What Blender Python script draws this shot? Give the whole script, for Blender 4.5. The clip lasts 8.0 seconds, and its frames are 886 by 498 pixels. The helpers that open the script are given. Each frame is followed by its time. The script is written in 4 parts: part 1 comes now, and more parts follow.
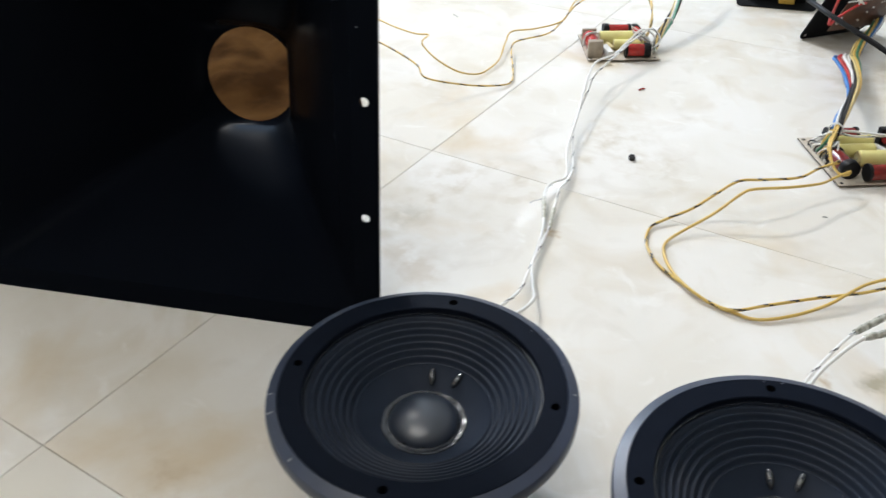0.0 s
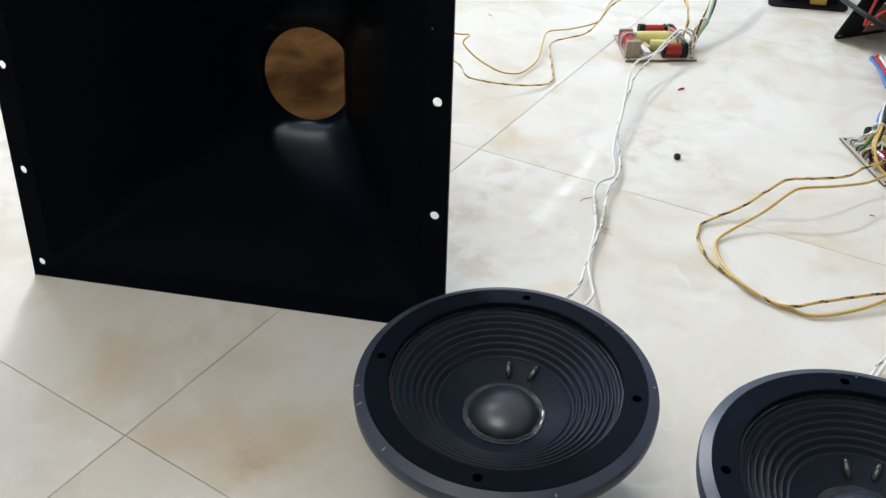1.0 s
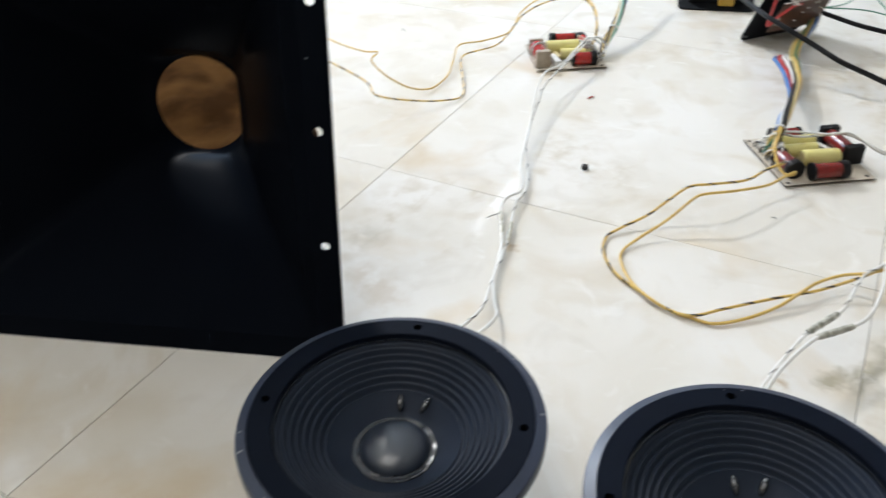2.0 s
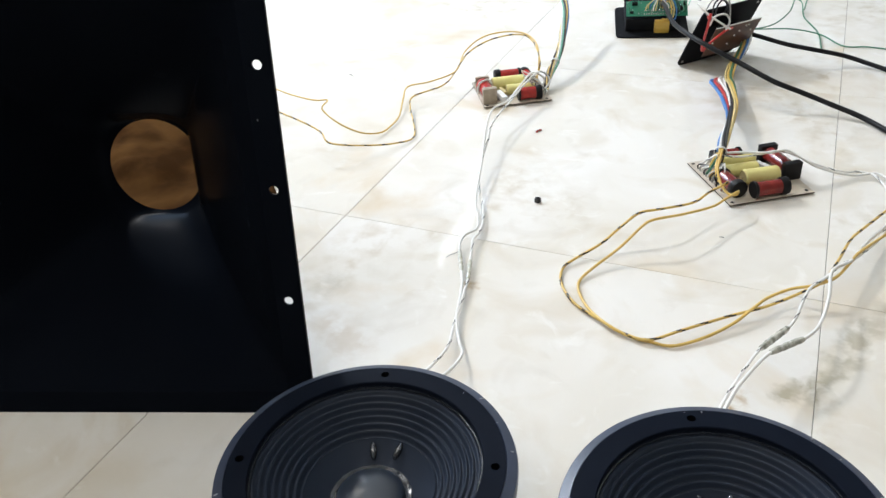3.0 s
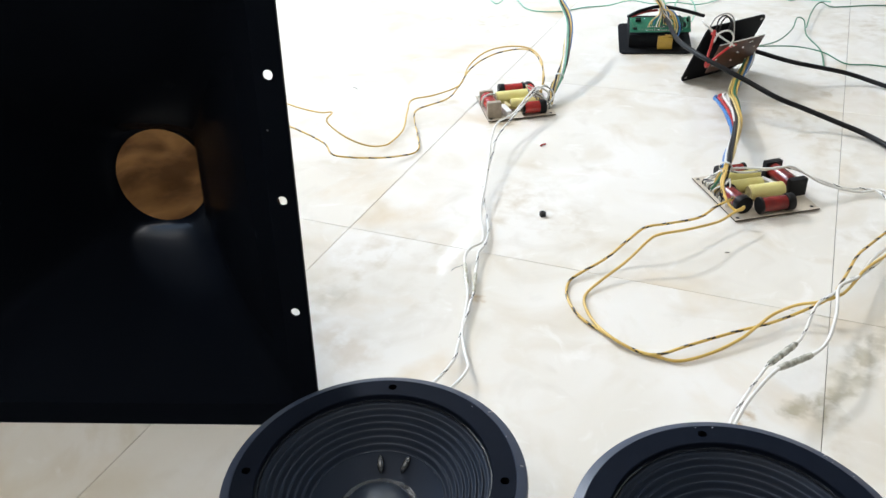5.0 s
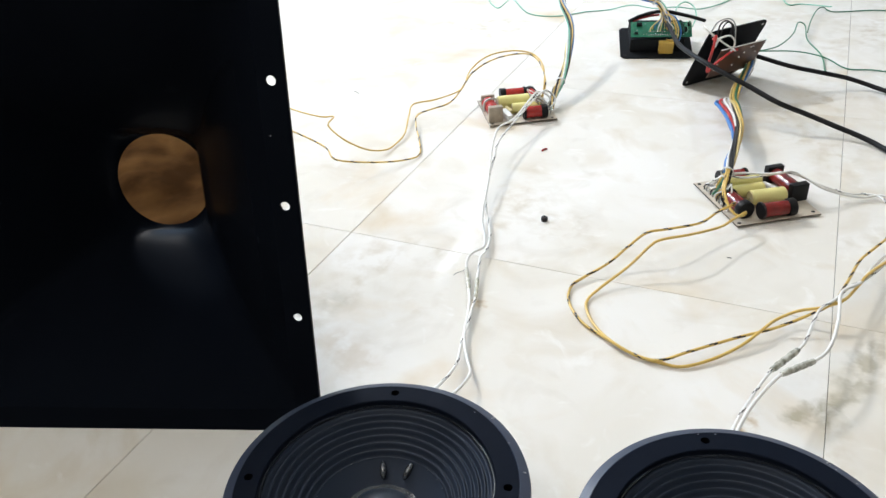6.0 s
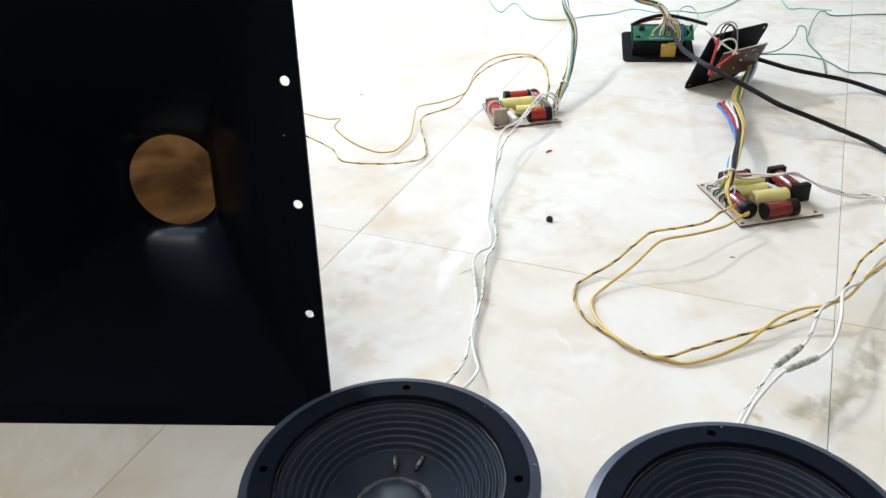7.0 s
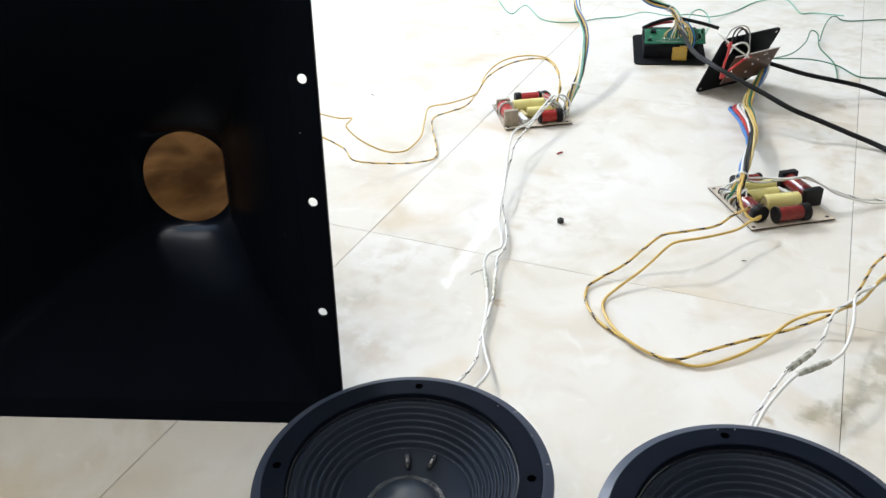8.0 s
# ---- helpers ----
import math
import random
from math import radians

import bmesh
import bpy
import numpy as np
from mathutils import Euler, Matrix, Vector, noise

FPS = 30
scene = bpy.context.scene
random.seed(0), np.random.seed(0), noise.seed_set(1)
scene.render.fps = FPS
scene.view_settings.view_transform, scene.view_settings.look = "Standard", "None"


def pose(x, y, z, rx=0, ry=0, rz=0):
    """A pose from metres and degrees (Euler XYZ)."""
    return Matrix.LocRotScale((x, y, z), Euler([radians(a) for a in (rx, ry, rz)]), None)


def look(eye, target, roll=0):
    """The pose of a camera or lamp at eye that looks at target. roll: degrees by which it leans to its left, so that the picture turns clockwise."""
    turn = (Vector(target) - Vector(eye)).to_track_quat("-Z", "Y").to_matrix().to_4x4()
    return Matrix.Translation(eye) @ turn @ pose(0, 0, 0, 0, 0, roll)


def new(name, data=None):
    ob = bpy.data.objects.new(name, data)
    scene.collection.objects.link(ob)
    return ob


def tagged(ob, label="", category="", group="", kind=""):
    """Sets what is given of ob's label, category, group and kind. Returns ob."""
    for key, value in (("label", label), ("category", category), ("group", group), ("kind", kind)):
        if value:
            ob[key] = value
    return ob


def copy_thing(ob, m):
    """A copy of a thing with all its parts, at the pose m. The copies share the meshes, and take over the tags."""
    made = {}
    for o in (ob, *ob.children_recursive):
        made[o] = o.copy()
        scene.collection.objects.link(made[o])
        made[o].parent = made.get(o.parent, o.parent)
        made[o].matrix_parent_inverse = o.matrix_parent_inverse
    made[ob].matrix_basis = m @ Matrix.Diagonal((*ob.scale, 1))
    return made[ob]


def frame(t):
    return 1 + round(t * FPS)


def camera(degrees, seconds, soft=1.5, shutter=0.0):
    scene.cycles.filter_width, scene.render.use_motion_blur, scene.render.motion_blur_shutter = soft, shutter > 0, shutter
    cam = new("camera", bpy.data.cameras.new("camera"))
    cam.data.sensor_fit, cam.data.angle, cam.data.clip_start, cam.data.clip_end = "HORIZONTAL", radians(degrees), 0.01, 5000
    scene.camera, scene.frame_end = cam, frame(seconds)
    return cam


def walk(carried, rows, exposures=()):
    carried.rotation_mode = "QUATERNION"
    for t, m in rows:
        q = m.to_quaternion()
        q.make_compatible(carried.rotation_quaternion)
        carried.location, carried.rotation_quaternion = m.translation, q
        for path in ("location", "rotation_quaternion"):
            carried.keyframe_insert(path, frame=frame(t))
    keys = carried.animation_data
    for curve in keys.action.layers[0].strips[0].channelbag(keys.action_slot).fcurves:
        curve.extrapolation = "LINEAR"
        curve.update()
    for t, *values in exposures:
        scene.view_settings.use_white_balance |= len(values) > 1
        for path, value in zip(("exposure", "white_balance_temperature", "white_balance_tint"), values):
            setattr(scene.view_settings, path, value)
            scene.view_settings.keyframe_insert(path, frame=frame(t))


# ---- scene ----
cam = camera(56.9, 8.0, shutter=0.5)
PATH = [
    (0, (0.71, -1.083, 0.695), (-0.169, 0.297, -0.455), -0.7),
    (0.5, (0.662, -1.138, 0.71), (-0.216, 0.241, -0.443), -0.6),
    (1, (0.654, -1.142, 0.707), (-0.23, 0.232, -0.446), -0.7),
    (1.5, (0.675, -1.115, 0.708), (-0.201, 0.269, -0.439), -1.0),
    (1.8, (0.6870, -1.0957, 0.7102), (-0.1570, 0.3223, -0.4308), -1.35),
    (2, (0.705, -1.077, 0.718), (-0.09, 0.358, -0.427), -1.7),
    (2.1, (0.7188, -1.0650, 0.7256), (-0.0714, 0.3764, -0.4137), -3.18),
    (2.2, (0.726, -1.059, 0.732), (-0.037, 0.405, -0.396), -3.6),
    (3.5, (0.704, -1.096, 0.747), (-0.023, 0.424, -0.332), -4.0),
    (4, (0.7, -1.096, 0.743), (-0.024, 0.435, -0.321), -3.7),
    (4.5, (0.702, -1.088, 0.742), (-0.025, 0.445, -0.318), -3.5),
    (6, (0.697, -1.087, 0.745), (-0.032, 0.45, -0.307), -3.3),
    (6.5, (0.698, -1.094, 0.747), (-0.032, 0.446, -0.3), -3.3),
    (7, (0.694, -1.109, 0.747), (-0.037, 0.434, -0.295), -3.3),
    (7.5, (0.688, -1.114, 0.749), (-0.048, 0.429, -0.29), -3.2),
    (8, (0.685, -1.116, 0.746), (-0.057, 0.424, -0.292), -2.8),
]
walk(cam, [(t, look(eye, target, roll)) for t, eye, target, roll in PATH], [(0.0, 0.0), (1.0, -0.13), (2.0, -0.04), (3.5, 0.09), (8.0, 0.08)])

# ---- world and lights ----
world = bpy.data.worlds.new("world")
scene.world = world
world.use_nodes = True
sky = world.node_tree.nodes.new("ShaderNodeTexSky")
sky.sky_type, sky.sun_disc, sky.sun_elevation, sky.sun_rotation = "NISHITA", False, radians(40), radians(-80)
world.node_tree.links.new(sky.outputs[0], world.node_tree.nodes["Background"].inputs[0])
world.node_tree.nodes["Background"].inputs[1].default_value = 0.12


def area_light(name, m, w, h, watts, colour):
    data = bpy.data.lights.new(name, "AREA")
    data.shape, data.size, data.size_y, data.energy, data.color = "RECTANGLE", w, h, watts, colour
    ob = new(name, data)
    ob.matrix_world = m
    return ob


KEY_AT, TUBE_AT, FILL_AT, SIDE_AT = (-2.31, 1.835, 2.80), (-1.50, 3.95, 2.65), (0.1, -1.7, 2.88), (-1.48, 0.47, 2.88)
area_light("ceiling_lamp_light", look((KEY_AT[0], KEY_AT[1], KEY_AT[2] - 0.03), (0.3, 0.2, 0.0)), 0.44, 0.55, 150, (1.0, 0.992, 0.995))
# soft fill added above the near floor, no known lamp hangs there
area_light("fill_light", look((FILL_AT[0], FILL_AT[1], FILL_AT[2] - 0.02), (FILL_AT[0], FILL_AT[1] + 0.001, 0.0)), 1.6, 1.6, 29, (1.0, 0.97, 0.92))
area_light("side_panel_light", look((SIDE_AT[0], SIDE_AT[1], SIDE_AT[2] - 0.02), (SIDE_AT[0], SIDE_AT[1] + 0.001, 0.0)), 0.6, 0.6, 16, (1.0, 0.98, 0.93))
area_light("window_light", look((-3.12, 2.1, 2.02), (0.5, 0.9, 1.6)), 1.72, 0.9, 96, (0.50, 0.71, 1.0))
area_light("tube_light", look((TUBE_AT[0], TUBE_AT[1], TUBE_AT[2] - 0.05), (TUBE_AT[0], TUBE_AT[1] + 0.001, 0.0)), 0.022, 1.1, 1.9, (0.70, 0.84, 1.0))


# ---- materials ----
def material(name, colour, rough=0.5, metal=0.0, second=None, scale=20.0, bump=0.0, bump_scale=200.0, coat=0.0, spec=0.5, ior=1.5):
    """A principled surface with a soft variation between two colours, fine relief and uneven gloss."""
    m = bpy.data.materials.new(name)
    m.use_nodes = True
    nt = m.node_tree
    b = nt.nodes["Principled BSDF"]
    b.inputs["Metallic"].default_value = metal
    b.inputs["Coat Weight"].default_value = coat
    b.inputs["Specular IOR Level"].default_value = spec
    b.inputs["IOR"].default_value = ior
    tc = nt.nodes.new("ShaderNodeTexCoord")
    n1 = nt.nodes.new("ShaderNodeTexNoise")
    n1.inputs["Scale"].default_value, n1.inputs["Detail"].default_value = scale, 6
    nt.links.new(tc.outputs["Object"], n1.inputs["Vector"])
    mix = nt.nodes.new("ShaderNodeMix")
    mix.data_type = "RGBA"
    mix.inputs["A"].default_value = (*colour, 1)
    other = second or tuple(c * 0.8 for c in colour)
    mix.inputs["B"].default_value = (*other, 1)
    ramp = nt.nodes.new("ShaderNodeMapRange")
    ramp.inputs["From Min"].default_value, ramp.inputs["From Max"].default_value = 0.35, 0.65
    nt.links.new(n1.outputs["Fac"], ramp.inputs["Value"])
    nt.links.new(ramp.outputs["Result"], mix.inputs["Factor"])
    nt.links.new(mix.outputs["Result"], b.inputs["Base Color"])
    rr = nt.nodes.new("ShaderNodeMapRange")
    rr.inputs["To Min"].default_value, rr.inputs["To Max"].default_value = max(rough - 0.07, 0.02), min(rough + 0.07, 1)
    nt.links.new(n1.outputs["Fac"], rr.inputs["Value"])
    nt.links.new(rr.outputs["Result"], b.inputs["Roughness"])
    if bump:
        n2 = nt.nodes.new("ShaderNodeTexNoise")
        n2.inputs["Scale"].default_value, n2.inputs["Detail"].default_value = bump_scale, 4
        nt.links.new(tc.outputs["Object"], n2.inputs["Vector"])
        bp = nt.nodes.new("ShaderNodeBump")
        bp.inputs["Strength"].default_value, bp.inputs["Distance"].default_value = bump, 0.001
        nt.links.new(n2.outputs["Fac"], bp.inputs["Height"])
        nt.links.new(bp.outputs["Normal"], b.inputs["Normal"])
    return m


VEIN, RUSTY_BROWN = (0.34, 0.30, 0.20), (0.44, 0.30, 0.14)
BROWN_SPOTS = ((0.765, -0.222, 0.028, 0.75, VEIN), (0.795, -0.197, 0.032, 0.80, VEIN), (0.818, -0.168, 0.030, 0.60, VEIN), (0.828, -0.125, 0.032, 0.60, VEIN),
          (0.838, -0.082, 0.034, 0.60, VEIN), (0.858, -0.045, 0.036, 0.50, VEIN), (0.900, -0.010, 0.045, 0.5, VEIN), (0.710, -0.256, 0.024, 0.80, RUSTY_BROWN),
          # first in this row: a small brown spot beside the wire splices
          (0.300, -0.130, 0.016, 0.70, RUSTY_BROWN), (0.144, -0.288, 0.05, 0.30, RUSTY_BROWN), (0.080, -0.200, 0.04, 0.28, VEIN), (0.190, -0.310, 0.04, 0.25, RUSTY_BROWN), (0.155, -0.760, 0.03, 0.30, RUSTY_BROWN))


def marble_material():
    """Polished cream porcelain: pale clouds, warm brown smudges and faint grey veins, different on every tile."""
    m = bpy.data.materials.new("cream_marble_tile")
    m.use_nodes = True
    nt = m.node_tree
    N, L = nt.nodes.new, nt.links.new
    b = nt.nodes["Principled BSDF"]
    tc, info = N("ShaderNodeTexCoord"), N("ShaderNodeObjectInfo")
    off = N("ShaderNodeVectorMath")
    off.operation = "MULTIPLY_ADD"
    comb = N("ShaderNodeCombineXYZ")
    for i in range(3):
        L(info.outputs["Random"], comb.inputs[i])
    L(comb.outputs[0], off.inputs[0])
    off.inputs[1].default_value = (37.0, 53.0, 11.0)
    L(tc.outputs["Object"], off.inputs[2])

    def cloud(scale, detail, distort, lo, hi):
        n = N("ShaderNodeTexNoise")
        n.inputs["Scale"].default_value, n.inputs["Detail"].default_value = scale, detail
        n.inputs["Distortion"].default_value = distort
        L(off.outputs[0], n.inputs["Vector"])
        r = N("ShaderNodeMapRange")
        r.inputs["From Min"].default_value, r.inputs["From Max"].default_value = lo, hi
        L(n.outputs["Fac"], r.inputs["Value"])
        return r.outputs["Result"]

    def blend(fac, a, c):
        x = N("ShaderNodeMix")
        x.data_type = "RGBA"
        L(fac, x.inputs["Factor"])
        if isinstance(a, tuple):
            x.inputs["A"].default_value = (*a, 1)
        else:
            L(a, x.inputs["A"])
        x.inputs["B"].default_value = (*c, 1)
        return x.outputs["Result"]

    base = blend(cloud(4.0, 8, 0.6, 0.38, 0.66), (0.74, 0.705, 0.635), (0.80, 0.775, 0.73))
    base = blend(cloud(5.5, 8, 1.1, 0.51, 0.80), base, (0.64, 0.57, 0.455))
    base = blend(cloud(8.0, 9, 1.4, 0.56, 0.86), base, (0.66, 0.62, 0.55))
    base = blend(cloud(16.0, 8, 1.2, 0.60, 0.80), base, (0.84, 0.82, 0.78))
    base = blend(cloud(3.1, 6, 0.5, 0.57, 0.80), base, (0.64, 0.51, 0.33))
    # patches of fine brown flecks
    patch, fleck, both = cloud(2.3, 3, 0.4, 0.56, 0.70), cloud(30.0, 9, 0.25, 0.46, 0.70), N("ShaderNodeMath")
    both.operation = "MULTIPLY"
    L(patch, both.inputs[0])
    L(fleck, both.inputs[1])
    base = blend(both.outputs[0], base, (0.57, 0.50, 0.39))
    # brown vein, stains and a small brown spot at their own places in the floor
    geo, warp, push = N("ShaderNodeNewGeometry"), N("ShaderNodeTexNoise"), N("ShaderNodeVectorMath")
    warp.inputs["Scale"].default_value, warp.inputs["Detail"].default_value = 30.0, 9
    L(geo.outputs["Position"], warp.inputs["Vector"])
    push.operation = "MULTIPLY_ADD"
    L(warp.outputs["Color"], push.inputs[0])
    push.inputs[1].default_value = (0.07, 0.07, 0.0)
    L(geo.outputs["Position"], push.inputs[2])
    fade = cloud(34.0, 9, 0.3, 0.36, 0.54)
    for x, y, r, strength, tone in BROWN_SPOTS:
        far, near, amount = N("ShaderNodeVectorMath"), N("ShaderNodeMapRange"), N("ShaderNodeMath")
        far.operation = "DISTANCE"
        L(push.outputs[0], far.inputs[0])
        r *= 1.15
        far.inputs[1].default_value = (x + 0.035, y + 0.035, 0.0)
        near.interpolation_type = "SMOOTHSTEP"
        for key, value in (("From Min", r), ("From Max", r * 0.15), ("To Max", strength)):
            near.inputs[key].default_value = value
        L(far.outputs["Value"], near.inputs["Value"])
        amount.operation = "MULTIPLY"
        L(near.outputs["Result"], amount.inputs[0])
        L(fade, amount.inputs[1])
        base = blend(amount.outputs[0], base, tone)
    L(base, b.inputs["Base Color"])
    b.inputs["Specular IOR Level"].default_value = 0.32
    r = N("ShaderNodeTexNoise")
    r.inputs["Scale"].default_value, r.inputs["Detail"].default_value = 3.0, 5
    L(off.outputs[0], r.inputs["Vector"])
    rm = N("ShaderNodeMapRange")
    rm.inputs["To Min"].default_value, rm.inputs["To Max"].default_value = 0.03, 0.11
    L(r.outputs["Fac"], rm.inputs["Value"])
    L(rm.outputs["Result"], b.inputs["Roughness"])
    return m


TILE = marble_material()
GROUT = material("tile_joint", (0.13, 0.11, 0.085), 0.9, second=(0.30, 0.27, 0.22), scale=9)
# beige for unseen walls, kept dull to limit bounce and reflections
MUTED_WALL = material("low_bounce_wall", (0.42, 0.39, 0.33), 0.8, scale=3, second=(0.38, 0.35, 0.30), bump=0.15)
WALL = material("white_wall_paint", (0.78, 0.77, 0.74), 0.8, scale=3, second=(0.74, 0.73, 0.70), bump=0.15)
CEIL = material("ceiling_paint", (0.8, 0.8, 0.79), 0.85, scale=3, second=(0.77, 0.77, 0.76))
ALU = material("white_aluminium", (0.7, 0.7, 0.7), 0.4)
HORN_BLACK = material("black_moulded_plastic", (0.0036, 0.0048, 0.0076), 0.24, second=(0.0043, 0.0057, 0.0088), scale=9, bump=0.04, bump_scale=120, spec=0.5, ior=1.036)
RIM = material("black_painted_rim", (0.027, 0.037, 0.066), 0.40, second=(0.034, 0.046, 0.080), scale=40, bump=0.06, bump_scale=500, ior=1.5)
GASKET = material("black_gasket", (0.0044, 0.0068, 0.0134), 0.62, second=(0.0054, 0.0082, 0.0156), scale=60, bump=0.12, bump_scale=700, spec=0.045)
# shade inside the screw holes, put into a near-black colour
HOLE_SHADE = material("screw_hole_shade", (0.002, 0.002, 0.003), 0.9, spec=0.05)
CONE = material("black_paper_cone", (0.0102, 0.0168, 0.0315), 0.6, second=(0.0118, 0.0190, 0.0340), scale=45, bump=0.18, bump_scale=600, spec=0.2)
SURROUND = material("coated_cloth_surround", (0.0105, 0.0168, 0.0310), 0.50, second=(0.0124, 0.0192, 0.0340), scale=70, bump=0.10, bump_scale=900, spec=0.26)
DOME = material("dust_cap_rubber", (0.021, 0.029, 0.046), 0.32, second=(0.024, 0.033, 0.051), scale=50, bump=0.04, bump_scale=800, spec=1.0)
GLUE = material("black_glue", (0.014, 0.017, 0.024), 0.22, scale=120, bump=0.10, bump_scale=250, spec=0.6)
LEAD_OUT = material("glossy_lead_seal", (0.026, 0.031, 0.040), 0.12, scale=90, bump=0.15, bump_scale=300, spec=1.0)
PALE_GREY = material("scuff", (0.35, 0.36, 0.38), 0.7)
FERRITE = material("grey_ferrite", (0.05, 0.05, 0.055), 0.6, bump=0.2)
STEEL = material("zinc_steel", (0.55, 0.55, 0.55), 0.35, 1.0)
PCB_EDGE = material("board_top", (0.56, 0.50, 0.41), 0.55, second=(0.46, 0.40, 0.32), scale=40)
PCB_SIDE = material("board_edge", (0.10, 0.07, 0.045), 0.6)
RED = material("red_enamel_wire", (0.48, 0.032, 0.025), 0.22, second=(0.30, 0.02, 0.018), scale=60)
DARK_RED = material("dark_red_enamel_wire", (0.13, 0.010, 0.009), 0.24, second=(0.24, 0.018, 0.014), scale=60)
BOBBIN = material("black_bobbin", (0.006, 0.006, 0.007), 0.5, spec=0.22)
IRON = material("laminated_core", (0.40, 0.33, 0.25), 0.5, second=(0.30, 0.25, 0.19), scale=90)
YELLOW_CAP = material("yellow_film", (0.78, 0.72, 0.30), 0.35, second=(0.72, 0.64, 0.24), scale=30)
AMBER = material("amber_film", (0.66, 0.42, 0.07), 0.4)
RESIN = material("cream_resin", (0.62, 0.52, 0.26), 0.5)
CERAMIC = material("white_ceramic", (0.8, 0.8, 0.78), 0.5)
YELLOW_WIRE = material("yellow_wire", (0.72, 0.50, 0.14), 0.36, second=(0.64, 0.42, 0.10), scale=40)
PALE_YELLOW = material("pale_yellow_wire", (0.72, 0.56, 0.24), 0.4)
WHITE_WIRE = material("white_wire", (0.82, 0.81, 0.78), 0.4, second=(0.76, 0.75, 0.71), scale=40)
BLACK_WIRE = material("black_wire", (0.015, 0.015, 0.017), 0.45)
BLACK_CABLE = material("black_cable", (0.005, 0.005, 0.0065), 0.5, second=(0.008, 0.008, 0.010), scale=30, spec=0.22)
BLUE_WIRE = material("blue_wire", (0.055, 0.21, 0.54), 0.4)
RED_WIRE = material("red_wire", (0.55, 0.03, 0.03), 0.4)
GREEN_WIRE = material("green_wire", (0.045, 0.20, 0.11), 0.45)
TEAL_WIRE = material("pale_green_wire", (0.20, 0.50, 0.36), 0.45)
GREY_WIRE = material("grey_wire", (0.35, 0.35, 0.33), 0.5)
SLEEVE = material("clear_heatshrink", (0.60, 0.59, 0.52), 0.16, second=(0.20, 0.20, 0.16), scale=110, bump=0.3, bump_scale=200)
PALE_SLEEVE = material("pale_heatshrink", (0.74, 0.73, 0.66), 0.16, second=(0.46, 0.44, 0.33), scale=110, bump=0.3, bump_scale=200)
TIE = material("nylon_tie", (0.75, 0.75, 0.72), 0.4)
GREEN_PCB = material("green_solder_mask", (0.015, 0.19, 0.105), 0.35, second=(0.012, 0.15, 0.08), scale=60)
COPPER_PCB = material("brown_circuit_board", (0.12, 0.050, 0.026), 0.4, second=(0.06, 0.028, 0.018), scale=28)
PLATE = material("black_steel_plate", (0.007, 0.008, 0.010), 0.68, second=(0.011, 0.012, 0.014), scale=40, bump=0.1, bump_scale=600, spec=0.5, ior=1.2)
SOLDER = material("solder", (0.7, 0.7, 0.7), 0.25, 1.0)
KRAFT = material("brown_kraft_paper", (0.078, 0.038, 0.0125), 0.9, second=(0.026, 0.0115, 0.0038), scale=8, bump=0.3, bump_scale=60, spec=0.1, ior=1.1)
RUBBER = material("black_rubber", (0.012, 0.012, 0.012), 0.6)
GLASS_WHITE = material("lamp_diffuser", (0.85, 0.85, 0.85), 0.4)


# ---- mesh helpers ----
def mesh_object(name, bm, mats, parent=None, smooth=None):
    me = bpy.data.meshes.new(name)
    bmesh.ops.recalc_face_normals(bm, faces=bm.faces)
    bm.to_mesh(me)
    bm.free()
    for m in mats if isinstance(mats, (list, tuple)) else [mats]:
        me.materials.append(m)
    if smooth is not None:
        me.shade_smooth()
        me.set_sharp_from_angle(angle=radians(smooth))
    ob = new(name, me)
    ob.parent = parent
    return ob


def part(name, bm, mats, parent, label="", smooth=35):
    ob = mesh_object(name, bm, mats, parent, smooth)
    return tagged(ob, label) if label else ob


def thing(name, m, label, category, group=""):
    ob = new(name)
    ob.empty_display_size = 0.05
    ob.matrix_world = m
    return tagged(ob, label, category, group)


def box(bm, lo, hi, bevel=0.0, m=None):
    c = [(a + b) / 2 for a, b in zip(lo, hi)]
    s = [b - a for a, b in zip(lo, hi)]
    made = bmesh.ops.create_cube(bm, size=1, matrix=(m or Matrix()) @ Matrix.Translation(c) @ Matrix.Diagonal((*s, 1)))
    if bevel:
        edges = {e for v in made["verts"] for e in v.link_edges}
        bmesh.ops.bevel(bm, geom=list(edges), offset=bevel, segments=2, affect="EDGES", profile=0.7)
    return bm


def revolve(bm, profile, n=96, m=None, wobble=None):
    """Turns a profile of (radius, height) round z. A radius of 0 closes it."""
    m = m or Matrix()
    rings = []
    for r, z in profile:
        if r < 1e-6:
            rings.append([bm.verts.new(m @ Vector((0, 0, z)))])
            continue
        ring = []
        for i in range(n):
            a = 2 * math.pi * i / n
            dr, dz = wobble(a, r, z) if wobble else (0, 0)
            ring.append(bm.verts.new(m @ Vector(((r + dr) * math.cos(a), (r + dr) * math.sin(a), z + dz))))
        rings.append(ring)
    for a, b in zip(rings, rings[1:]):
        for i in range(n):
            j = (i + 1) % n
            if len(a) == 1 and len(b) > 1:
                bm.faces.new((a[0], b[j], b[i]))
            elif len(b) == 1 and len(a) > 1:
                bm.faces.new((a[i], a[j], b[0]))
            elif len(a) > 1:
                bm.faces.new((a[i], a[j], b[j], b[i]))
    return bm


